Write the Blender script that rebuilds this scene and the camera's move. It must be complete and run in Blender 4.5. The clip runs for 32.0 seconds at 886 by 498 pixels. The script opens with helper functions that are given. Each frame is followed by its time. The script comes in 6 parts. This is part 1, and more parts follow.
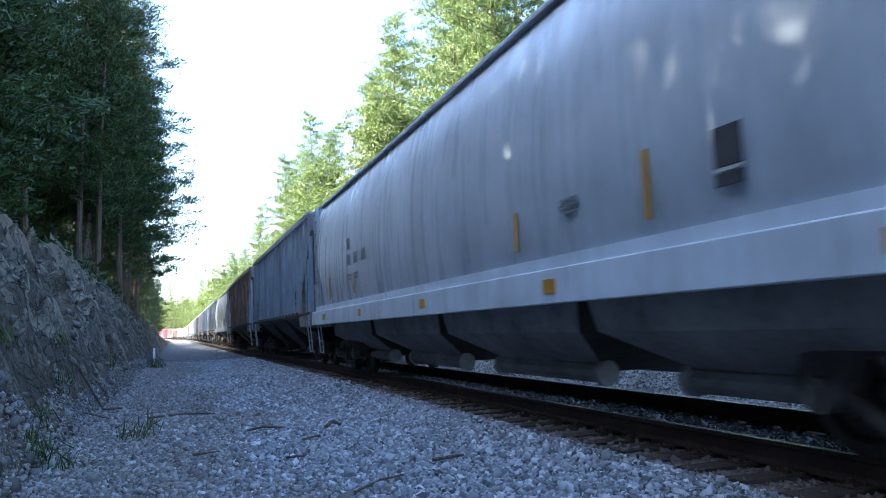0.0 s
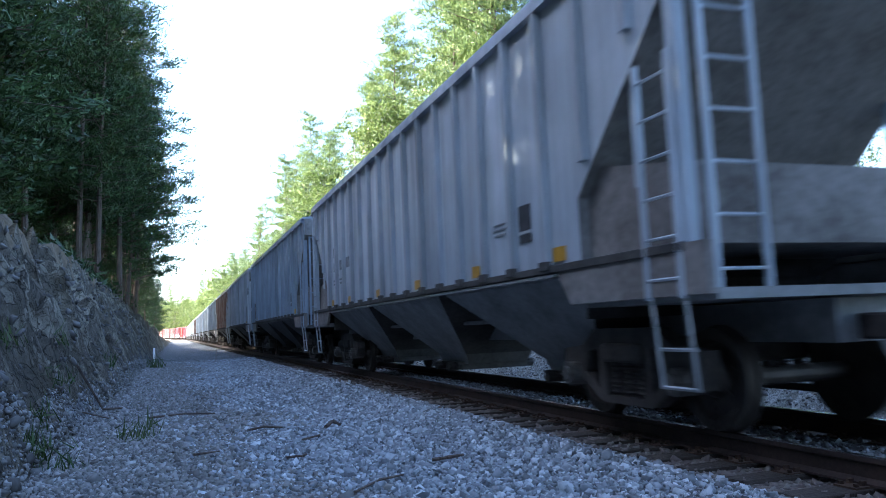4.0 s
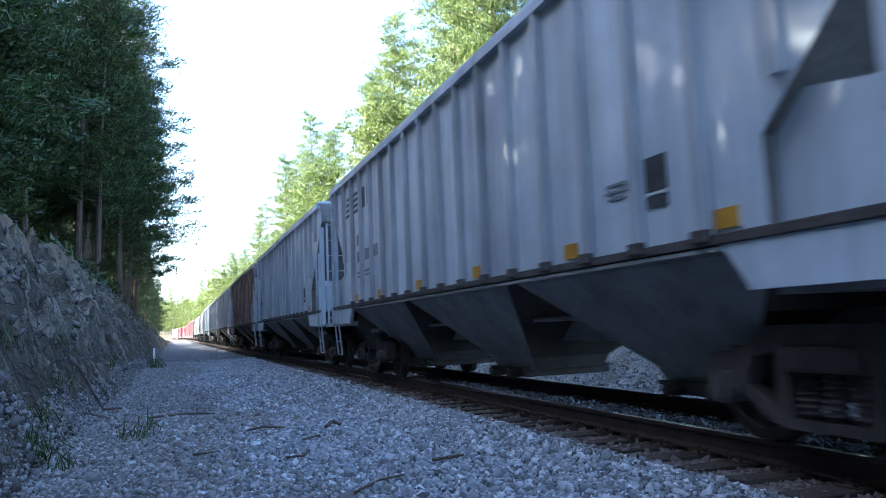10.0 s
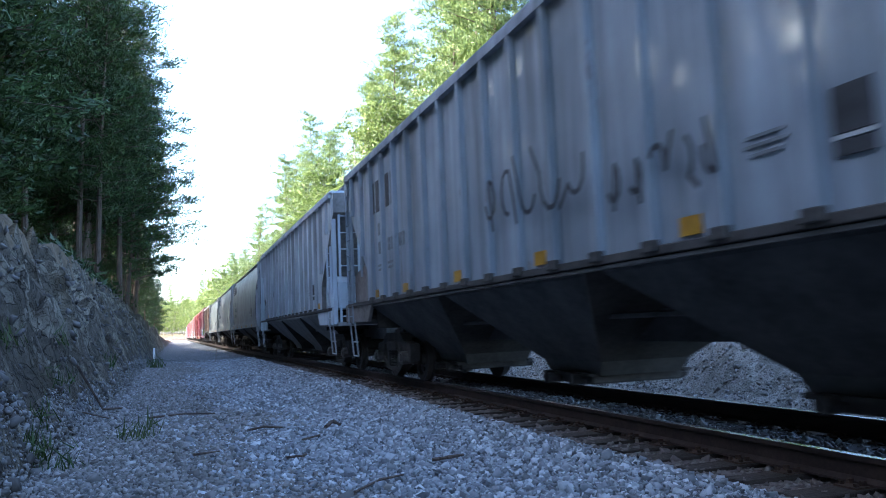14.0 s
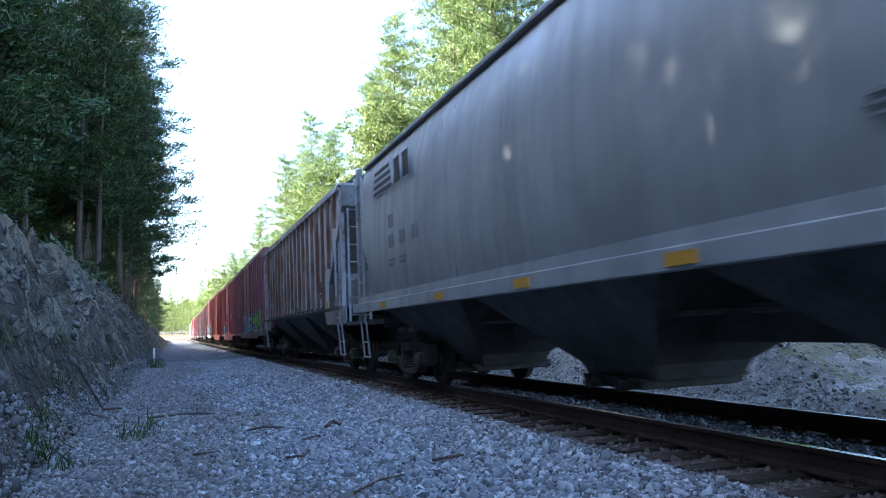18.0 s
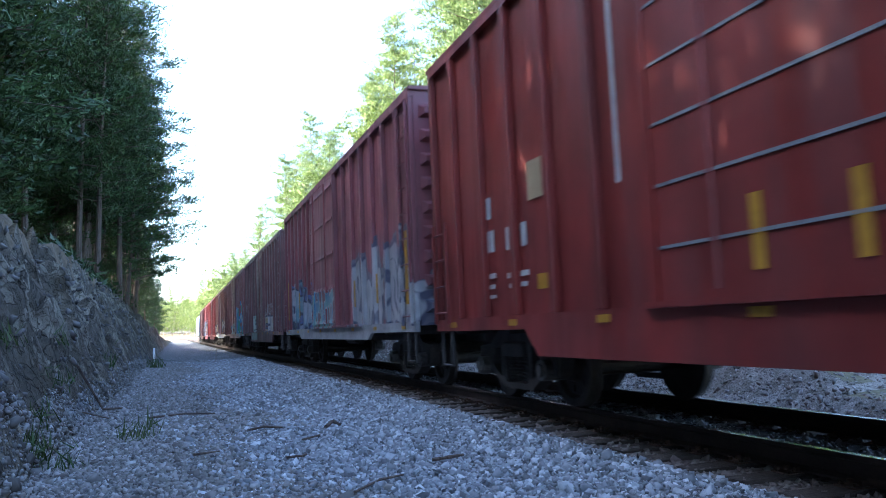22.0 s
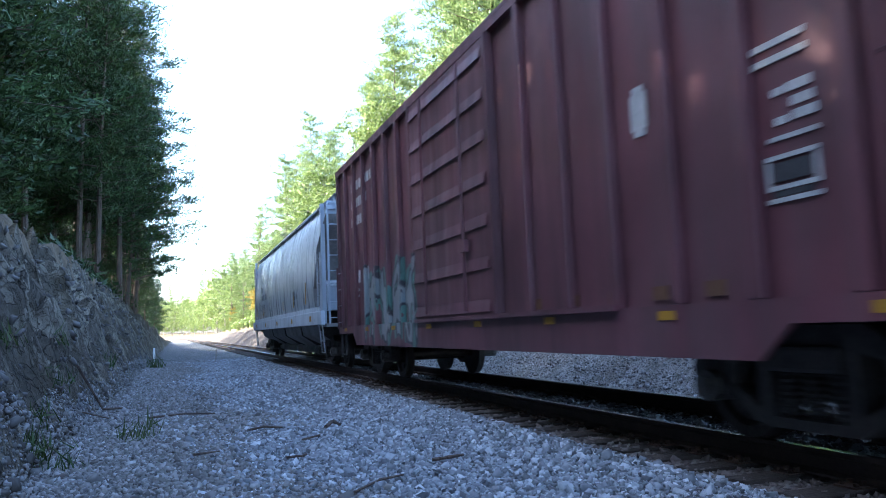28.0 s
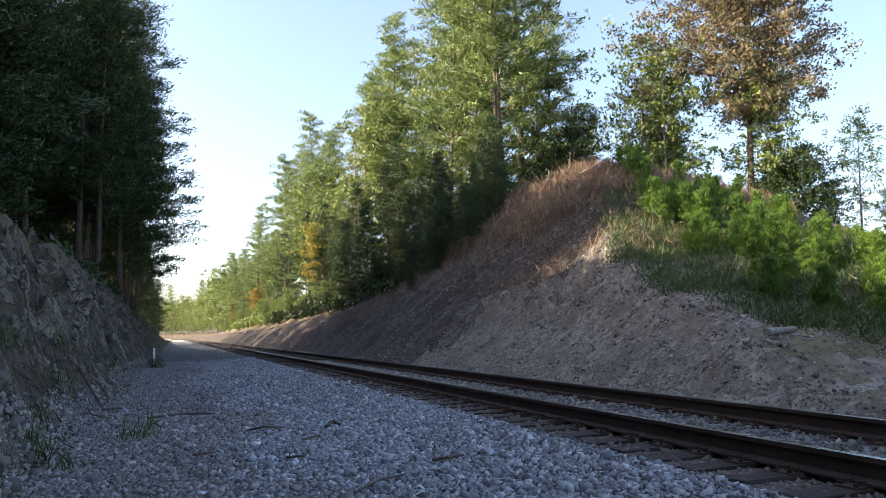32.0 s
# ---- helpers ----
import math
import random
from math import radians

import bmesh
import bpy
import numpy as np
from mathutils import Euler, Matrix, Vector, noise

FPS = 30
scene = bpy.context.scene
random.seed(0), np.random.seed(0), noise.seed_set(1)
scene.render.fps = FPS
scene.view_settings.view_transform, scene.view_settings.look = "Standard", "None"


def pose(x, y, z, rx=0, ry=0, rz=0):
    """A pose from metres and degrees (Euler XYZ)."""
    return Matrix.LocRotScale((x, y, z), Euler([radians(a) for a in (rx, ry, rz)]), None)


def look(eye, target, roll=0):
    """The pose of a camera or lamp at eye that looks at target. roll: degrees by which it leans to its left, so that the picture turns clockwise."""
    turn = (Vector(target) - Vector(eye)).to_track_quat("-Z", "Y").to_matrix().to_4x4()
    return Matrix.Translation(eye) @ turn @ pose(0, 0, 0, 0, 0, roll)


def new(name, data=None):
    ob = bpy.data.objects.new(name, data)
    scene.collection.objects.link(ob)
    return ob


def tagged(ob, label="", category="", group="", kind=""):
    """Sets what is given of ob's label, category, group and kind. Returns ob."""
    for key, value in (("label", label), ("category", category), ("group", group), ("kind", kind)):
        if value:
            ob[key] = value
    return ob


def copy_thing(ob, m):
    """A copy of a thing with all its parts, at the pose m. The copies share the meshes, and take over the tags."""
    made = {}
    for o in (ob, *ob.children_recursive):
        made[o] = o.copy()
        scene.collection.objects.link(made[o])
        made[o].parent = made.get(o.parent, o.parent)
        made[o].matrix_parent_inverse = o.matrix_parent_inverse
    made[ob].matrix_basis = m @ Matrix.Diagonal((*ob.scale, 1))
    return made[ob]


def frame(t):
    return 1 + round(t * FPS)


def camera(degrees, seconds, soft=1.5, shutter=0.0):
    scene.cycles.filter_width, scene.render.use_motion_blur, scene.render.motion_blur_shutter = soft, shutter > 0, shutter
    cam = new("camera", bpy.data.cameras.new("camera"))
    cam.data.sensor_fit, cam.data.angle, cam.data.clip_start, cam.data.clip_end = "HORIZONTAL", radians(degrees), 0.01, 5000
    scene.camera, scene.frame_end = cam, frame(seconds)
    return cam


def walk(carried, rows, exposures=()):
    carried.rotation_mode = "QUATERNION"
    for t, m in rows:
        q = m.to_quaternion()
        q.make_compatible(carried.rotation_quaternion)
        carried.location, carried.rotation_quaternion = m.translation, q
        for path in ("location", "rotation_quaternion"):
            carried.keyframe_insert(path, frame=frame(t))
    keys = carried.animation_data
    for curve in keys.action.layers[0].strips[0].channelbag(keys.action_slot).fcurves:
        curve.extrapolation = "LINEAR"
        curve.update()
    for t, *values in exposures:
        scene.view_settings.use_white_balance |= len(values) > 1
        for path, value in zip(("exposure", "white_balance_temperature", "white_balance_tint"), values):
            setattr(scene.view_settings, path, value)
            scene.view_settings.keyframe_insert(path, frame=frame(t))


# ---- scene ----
EYE = Vector((0.0, 0.0, 0.853))
YAW, PITCH, LEAN = radians(19.455), radians(6.337), -0.928
AIM = Vector((math.sin(YAW) * math.cos(PITCH), math.cos(YAW) * math.cos(PITCH), math.sin(PITCH)))
cam = camera(60.65, 32.0, soft=0.9, shutter=0.17)
walk(cam, [(0.0, look(EYE, EYE + AIM * 20, LEAN)), (32.0, look(EYE, EYE + AIM * 20, LEAN))],
     exposures=[(0.0, 3.03, 5420, 10), (5.0, 3.12, 5420, 10), (18.5, 3.13, 5420, 10), (20.0, 3.34, 5400, 10), (28.0, 3.32, 5400, 10), (28.8, 3.06, 5400, 10), (29.3, 2.98, 5400, 10), (29.7, 2.72, 5560, 10), (30.2, 2.37, 5950, 12), (30.8, 2.0, 6480, 15), (32.0, 1.94, 6540, 15)])

# ---- light ----
SUN_EL, SUN_AZ = radians(29), radians(-78)     # azimuth from +y, towards +x
world = bpy.data.worlds.new("sky")
scene.world = world
world.use_nodes = True
wn = world.node_tree.nodes
sky = wn.new("ShaderNodeTexSky")
sky.sky_type = "NISHITA"
sky.sun_disc = False
sky.sun_elevation, sky.sun_rotation = SUN_EL, SUN_AZ
sky.air_density, sky.dust_density, sky.ozone_density = 1.0, 2.8, 1.2
wn["Background"].inputs["Strength"].default_value = 0.115
world.node_tree.links.new(sky.outputs[0], wn["Background"].inputs["Color"])
sun_data = bpy.data.lights.new("sun", "SUN")
sun_data.energy, sun_data.angle, sun_data.color = 4.5, radians(0.55), (1.0, 0.86, 0.62)
sun = new("sun", sun_data)
sun_dir = Vector((math.sin(SUN_AZ) * math.cos(SUN_EL), math.cos(SUN_AZ) * math.cos(SUN_EL), math.sin(SUN_EL)))
sun.matrix_world = look(sun_dir * 60, (0, 0, 0))


# ---- materials ----
def node(nt, kind, **values):
    n = nt.nodes.new(kind)
    for key, value in values.items():
        if key in n.inputs:
            n.inputs[key].default_value = value
        else:
            setattr(n, key, value)
    return n


def ramp(nt, source, stops):
    r = node(nt, "ShaderNodeValToRGB")
    els = r.color_ramp.elements
    while len(els) < len(stops):
        els.new(0.5)
    for e, (pos, col) in zip(els, stops):
        e.position = pos
        e.color = (*col, 1) if len(col) == 3 else col
    nt.links.new(source, r.inputs[0])
    return r.outputs[0]


def grey(v):
    return (v, v, v)


def mixed(nt, fac, a, b):
    m = node(nt, "ShaderNodeMix", data_type="RGBA")
    for src, dst in ((fac, m.inputs[0]), (a, m.inputs[6]), (b, m.inputs[7])):
        if isinstance(src, (tuple, list)):
            dst.default_value = (*src, 1) if len(src) == 3 else src
        elif isinstance(src, (int, float)):
            dst.default_value = src
        else:
            nt.links.new(src, dst)
    return m.outputs[2]


def maths(nt, op, a, b=0.0, clamp=False):
    m = node(nt, "ShaderNodeMath", operation=op, use_clamp=clamp)
    for src, dst in ((a, m.inputs[0]), (b, m.inputs[1])):
        if isinstance(src, (int, float)):
            dst.default_value = src
        else:
            nt.links.new(src, dst)
    return m.outputs[0]


def noise_tex(nt, vec, scale, detail=4.0, rough=0.55, stretch=None):
    if stretch:
        mp = node(nt, "ShaderNodeMapping")
        mp.inputs["Scale"].default_value = stretch
        nt.links.new(vec, mp.inputs["Vector"])
        vec = mp.outputs[0]
    n = node(nt, "ShaderNodeTexNoise", Scale=scale, Detail=detail, Roughness=rough)
    nt.links.new(vec, n.inputs["Vector"])
    return n.outputs["Fac"]


def blank(name, rough=0.8, metal=0.0, spec=0.4):
    m = bpy.data.materials.new(name)
    m.use_nodes = True
    nt = m.node_tree
    b = nt.nodes["Principled BSDF"]
    b.inputs["Roughness"].default_value = rough
    b.inputs["Metallic"].default_value = metal
    b.inputs["Specular IOR Level"].default_value = spec
    co = node(nt, "ShaderNodeTexCoord")
    return m, nt, b, co.outputs["Object"]


def bump(nt, b, height, strength=0.5, dist=0.02):
    n = node(nt, "ShaderNodeBump", Strength=strength, Distance=dist)
    nt.links.new(height, n.inputs["Height"])
    nt.links.new(n.outputs[0], b.inputs["Normal"])


def plain(name, dark, light, scale=3.0, rough=0.8, metal=0.0, bumps=0.3, dist=0.01, spec=0.4, stretch=None):
    """Two tones mixed by noise at two scales."""
    m, nt, b, co = blank(name, rough, metal, spec)
    n1, n2 = noise_tex(nt, co, scale, 6, 0.6, stretch), noise_tex(nt, co, scale * 9, 3)
    f = maths(nt, "ADD", maths(nt, "MULTIPLY", n1, 0.65), maths(nt, "MULTIPLY", n2, 0.35))
    c = ramp(nt, f, [(0.32, dark), (0.68, light)])
    nt.links.new(c, b.inputs["Base Color"])
    if bumps:
        bump(nt, b, n2, bumps, dist)
    return m


def stone_mat(name, tones, scale=18.0, dist=0.03):
    """Crushed stone: cells of several tones with deep joints."""
    m, nt, b, co = blank(name, 0.85, 0, 0.3)
    v = node(nt, "ShaderNodeTexVoronoi", Scale=scale)
    nt.links.new(co, v.inputs["Vector"])
    sep = node(nt, "ShaderNodeSeparateColor")
    nt.links.new(v.outputs["Color"], sep.inputs[0])
    cells = ramp(nt, sep.outputs[0], [(i / (len(tones) - 1), t) for i, t in enumerate(tones)])
    patch = ramp(nt, noise_tex(nt, co, 0.6, 4), [(0.35, grey(0.75)), (0.65, grey(1.1))])
    mul = node(nt, "ShaderNodeMix", data_type="RGBA", blend_type="MULTIPLY")
    mul.inputs[0].default_value = 1
    nt.links.new(cells, mul.inputs[6])
    nt.links.new(patch, mul.inputs[7])
    nt.links.new(mul.outputs[2], b.inputs["Base Color"])
    h = maths(nt, "ADD", maths(nt, "MULTIPLY", v.outputs["Distance"], -1.0), maths(nt, "MULTIPLY", sep.outputs[1], 0.7))
    bump(nt, b, h, 1.0, dist)
    return m


def island_mat(name, tones, rough=0.8, scale=25.0):
    """Loose stones: each island its own tone, with fine grain."""
    m, nt, b, co = blank(name, rough, 0, 0.35)
    g = node(nt, "ShaderNodeNewGeometry")
    c = ramp(nt, g.outputs["Random Per Island"], [(i / (len(tones) - 1), t) for i, t in enumerate(tones)])
    n = noise_tex(nt, co, scale, 3)
    c2 = mixed(nt, maths(nt, "MULTIPLY", n, 0.5), c, grey(0.12))
    nt.links.new(c2, b.inputs["Base Color"])
    bump(nt, b, n, 0.4, 0.01)
    return m


def leaf_mat(name, tones, glow=0.35, rough=0.5):
    """Leaves let part of the light through."""
    m, nt, b, co = blank(name, rough, 0, 0.35)
    g = node(nt, "ShaderNodeNewGeometry")
    oi = node(nt, "ShaderNodeObjectInfo")
    f = maths(nt, "ADD", maths(nt, "MULTIPLY", g.outputs["Random Per Island"], 0.5),
              maths(nt, "ADD", maths(nt, "MULTIPLY", noise_tex(nt, co, 0.7, 2), 0.6), maths(nt, "MULTIPLY", oi.outputs["Random"], 0.2)))
    f = maths(nt, "SUBTRACT", f, 0.12)
    c = ramp(nt, f, [(0.15 + 0.7 * i / (len(tones) - 1), t) for i, t in enumerate(tones)])
    nt.links.new(c, b.inputs["Base Color"])
    tr = node(nt, "ShaderNodeBsdfTranslucent")
    nt.links.new(c, tr.inputs["Color"])
    mx = node(nt, "ShaderNodeMixShader", Fac=glow)
    nt.links.new(b.outputs[0], mx.inputs[1])
    nt.links.new(tr.outputs[0], mx.inputs[2])
    nt.links.new(mx.outputs[0], nt.nodes["Material Output"].inputs["Surface"])
    return m


GRAVEL = stone_mat("ballast_bed", [grey(0.025), (0.1, 0.1, 0.105), (0.2, 0.2, 0.205), (0.05, 0.05, 0.055), (0.28, 0.28, 0.28)], 22.0)
STONES = island_mat("ballast_stone", [(0.035, 0.038, 0.042), (0.33, 0.355, 0.385), (0.125, 0.135, 0.145), (0.46, 0.49, 0.525), (0.2, 0.21, 0.22), (0.66, 0.69, 0.72), (0.055, 0.058, 0.064), (0.27, 0.29, 0.315)])


def rock_mat(name, tones, soil, scale=2.2, cracks=0.9):
    """Fractured rock face with dark cracks and patches of soil."""
    m, nt, b, co = blank(name, 0.9, 0, 0.3)
    warp = node(nt, "ShaderNodeVectorMath", operation="ADD")
    nz = node(nt, "ShaderNodeTexNoise", Scale=2.0, Detail=4.0)
    nt.links.new(co, nz.inputs["Vector"])
    nt.links.new(co, warp.inputs[0])
    nt.links.new(nz.outputs["Color"], warp.inputs[1])
    cell = node(nt, "ShaderNodeTexVoronoi", Scale=scale)
    rim = node(nt, "ShaderNodeTexVoronoi", feature="DISTANCE_TO_EDGE", Scale=scale * 1.7)
    for n in (cell, rim):
        nt.links.new(warp.outputs[0], n.inputs["Vector"])
    sep = node(nt, "ShaderNodeSeparateColor")
    nt.links.new(cell.outputs["Color"], sep.inputs[0])
    f = maths(nt, "ADD", maths(nt, "MULTIPLY", sep.outputs[0], 0.45), maths(nt, "MULTIPLY", noise_tex(nt, co, 5.0, 8, 0.7), 0.6))
    c = ramp(nt, f, [(0.2 + 0.6 * i / (len(tones) - 1), t) for i, t in enumerate(tones)])
    crack = ramp(nt, rim.outputs["Distance"], [(0.0, grey(cracks)), (0.07, grey(0))])
    c = mixed(nt, crack, c, tuple(v * 0.25 for v in tones[0]))
    c = mixed(nt, ramp(nt, noise_tex(nt, co, 0.9, 6, 0.65), [(0.48, grey(0)), (0.62, grey(0.85))]), c, soil)
    nt.links.new(c, b.inputs["Base Color"])
    h = maths(nt, "ADD", maths(nt, "MULTIPLY", noise_tex(nt, co, 7.0, 8, 0.7), 0.7), maths(nt, "SUBTRACT", maths(nt, "MULTIPLY", sep.outputs[1], 0.5), crack))
    bump(nt, b, h, 1.0, 0.12)
    return m


ROCK = rock_mat("cut_rock", [(0.037, 0.031, 0.022), (0.105, 0.09, 0.065), (0.25, 0.222, 0.168)], (0.055, 0.043, 0.024), 2.6, 0.45)
DIRT = rock_mat("bank_dirt", [(0.032, 0.024, 0.021), (0.064, 0.05, 0.044), (0.12, 0.104, 0.092)], (0.042, 0.028, 0.022), 5.0, 0.25)
RUBBLE_SOIL = rock_mat("rubble_soil", [(0.125, 0.113, 0.094), (0.225, 0.208, 0.177), (0.345, 0.322, 0.28)], (0.155, 0.13, 0.105), 6.0, 0.15)
LITTER = plain("leaf_litter", (0.05, 0.035, 0.02), (0.16, 0.12, 0.07), 1.2, 0.95, bumps=0.9, dist=0.08)
# pale soil of the far ground, with the sunlight on it painted in
SUNLIT_SOIL = plain("sunlit_pale_soil", (0.35, 0.27, 0.19), (0.5, 0.42, 0.32), 0.4, 0.95, bumps=0.5, dist=0.05)
TIEBED = stone_mat("tie_bed", [(0.05, 0.04, 0.035), (0.13, 0.1, 0.085), (0.2, 0.17, 0.15), (0.09, 0.07, 0.06)], 19.0)
WEEDY = plain("weedy_soil", (0.05, 0.05, 0.025), (0.16, 0.14, 0.08), 1.0, 0.95, bumps=0.9, dist=0.06)
BARK = plain("pine_bark", (0.045, 0.034, 0.028), (0.15, 0.115, 0.09), 5.0, 0.95, bumps=1.0, dist=0.03, stretch=(1, 1, 0.25))
GREYBARK = plain("grey_bark", (0.12, 0.11, 0.1), (0.32, 0.3, 0.27), 5.0, 0.95, bumps=1.0, dist=0.03, stretch=(1, 1, 0.25))
# pine needles twice: darker for shaded woods, lighter with sunlight painted in
SHADED_NEEDLE = leaf_mat("shaded_pine_needle", [(0.013, 0.031, 0.01), (0.027, 0.057, 0.015), (0.052, 0.094, 0.023)], 0.16)
LIT_NEEDLE = leaf_mat("sunlit_pine_needle", [(0.05, 0.088, 0.024), (0.125, 0.178, 0.052), (0.26, 0.315, 0.1)], 0.28)
# broad leaf darkened: the shade below the pines is in its colour
SHADED_LEAF = leaf_mat("shaded_leaf", [(0.015, 0.03, 0.008), (0.03, 0.055, 0.013), (0.05, 0.08, 0.02)], 0.15)
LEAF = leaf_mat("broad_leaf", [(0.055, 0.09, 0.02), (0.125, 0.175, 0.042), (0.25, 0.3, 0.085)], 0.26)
YELLOW_LEAF = leaf_mat("yellowing_leaf", [(0.09, 0.13, 0.02), (0.24, 0.2, 0.03), (0.36, 0.2, 0.03)], 0.4)
BROWN_LEAF = leaf_mat("browning_leaf", [(0.08, 0.09, 0.03), (0.19, 0.155, 0.085), (0.28, 0.23, 0.15)], 0.4)
YOUNG_NEEDLE = leaf_mat("young_needle", [(0.022, 0.062, 0.009), (0.065, 0.14, 0.016), (0.18, 0.27, 0.035)], 0.3)
DRY = leaf_mat("dry_brush", [(0.085, 0.056, 0.042), (0.17, 0.115, 0.078), (0.31, 0.22, 0.14)], 0.25)
GRASS = leaf_mat("green_weed", [(0.02, 0.042, 0.01), (0.042, 0.075, 0.017), (0.08, 0.11, 0.03)], 0.22)
RAIL = plain("rail_rust", (0.022, 0.015, 0.013), (0.062, 0.04, 0.032), 4.0, 0.75, 0.3, 0.4, 0.004)
RAILTOP = plain("rail_bright", (0.45, 0.45, 0.47), (0.65, 0.65, 0.67), 2.0, 0.25, 1.0, 0.0)
TIE = plain("tie_wood", (0.016, 0.012, 0.01), (0.062, 0.047, 0.037), 3.0, 0.9, 0, 0.8, 0.02, stretch=(0.3, 1, 1))


# ---- mesh helpers ----
def part(name, bm, material, parent, label=""):
    me = bpy.data.meshes.new(name)
    bm.to_mesh(me)
    bm.free()
    me.materials.append(material)
    ob = new(name, me)
    ob.parent = parent
    if label:
        ob["label"] = label
    return ob


def mesh_of(name, verts, faces, *materials):
    me = bpy.data.meshes.new(name)
    me.from_pydata([tuple(v) for v in verts], [], faces)
    for m in materials:
        me.materials.append(m)
    return me


def quads_mesh(name, verts, sides, material):
    """verts: (n*sides, 3) array; each run of `sides` makes one face."""
    v = np.asarray(verts, dtype=np.float32).reshape(-1, 3)
    n = len(v) // sides
    me = bpy.data.meshes.new(name)
    me.vertices.add(len(v))
    me.vertices.foreach_set("co", v.ravel())
    me.loops.add(len(v))
    me.loops.foreach_set("vertex_index", np.arange(len(v), dtype=np.int32))
    me.polygons.add(n)
    me.polygons.foreach_set("loop_start", np.arange(0, n * sides, sides, dtype=np.int32))
    me.update(calc_edges=True)
    me.materials.append(material)
    return me


def box(bm, x0, x1, y0, y1, z0, z1, rot=None, bevel=0.0):
    r = bmesh.ops.create_cube(bm, size=1.0)
    vs = r["verts"]
    c = Vector(((x0 + x1) / 2, (y0 + y1) / 2, (z0 + z1) / 2))
    for v in vs:
        v.co = Vector((v.co.x * (x1 - x0), v.co.y * (y1 - y0), v.co.z * (z1 - z0)))
        if rot:
            v.co = rot @ v.co
        v.co += c
    if bevel:
        bmesh.ops.bevel(bm, geom=list({e for v in vs for e in v.link_edges}), offset=bevel, segments=2, affect="EDGES", profile=0.5)
    return vs


def rod(bm, a, b, r, n=6, r2=None):
    a, b = Vector(a), Vector(b)
    d = b - a
    m = Matrix.Translation((a + b) / 2) @ d.to_track_quat("Z", "Y").to_matrix().to_4x4()
    bmesh.ops.create_cone(bm, cap_ends=True, segments=n, radius1=r, radius2=r if r2 is None else r2, depth=d.length, matrix=m)


def prism(bm, outline, x0, x1):
    """A solid with the outline (y, z) between x0 and x1."""
    lo = [bm.verts.new((x0, y, z)) for y, z in outline]
    hi = [bm.verts.new((x1, y, z)) for y, z in outline]
    n = len(outline)
    bm.faces.new(lo)
    bm.faces.new(hi[::-1])
    for i in range(n):
        j = (i + 1) % n
        bm.faces.new((lo[i], hi[i], hi[j], lo[j]))
    bmesh.ops.recalc_face_normals(bm, faces=bm.faces[:])


def smooth(ob, angle=40):
    for p in ob.data.polygons:
        p.use_smooth = True
    ob.data.set_sharp_from_angle(angle=radians(angle))
    return ob


# ---- track line ----
CENTRE, GAUGE, CANT = 5.085, 1.505, 0.0415
BEND_AT, BEND_R = 285.0, 420.0
TILT = math.degrees(math.atan2(CANT, GAUGE))


def line(s):
    """Centre line of the track at the distance s: x, y and the turn to the left."""
    if s <= BEND_AT:
        return CENTRE, s, 0.0
    a = (s - BEND_AT) / BEND_R
    return CENTRE - BEND_R * (1 - math.cos(a)), BEND_AT + BEND_R * math.sin(a), a


def offset(y):
    """Sideways shift of the track line at y, for the ground."""
    if y <= BEND_AT:
        return 0.0
    a = min((y - BEND_AT) / BEND_R, 0.85)
    return -BEND_R * (1 - math.sqrt(1 - a * a)) - max(0.0, (y - BEND_AT) - 0.85 * BEND_R) * 1.6


def steps(v, table):
    for (a, p), (b, q) in zip(table, table[1:]):
        if v <= b:
            t = max(0.0, (v - a) / (b - a))
            t = t * t * (3 - 2 * t)
            return p + (q - p) * t
    return table[-1][1]


RIGHT_TOP = [(-60, 1.0), (-10, 0.0), (4, -0.25), (7.5, -0.1), (10.5, 0.7), (14, 1.7), (18, 2.8), (23, 4.6), (30, 8.0), (36.5, 9.8), (40, 8.7), (44, 5.4), (48, 3.6), (56, 2.5), (75, 2.1), (100, 1.7), (170, 1.5), (215, 1.3), (300, 1.2), (450, 1.0), (900, 1.0)]
LEFT_TOP = [(-60, 3.0), (0, 3.2), (30, 3.6), (45, 3.5), (62, 3.2), (88, 2.1), (112, 1.0), (150, 0.4), (220, 0.1), (400, 0.3), (900, 0.5)]


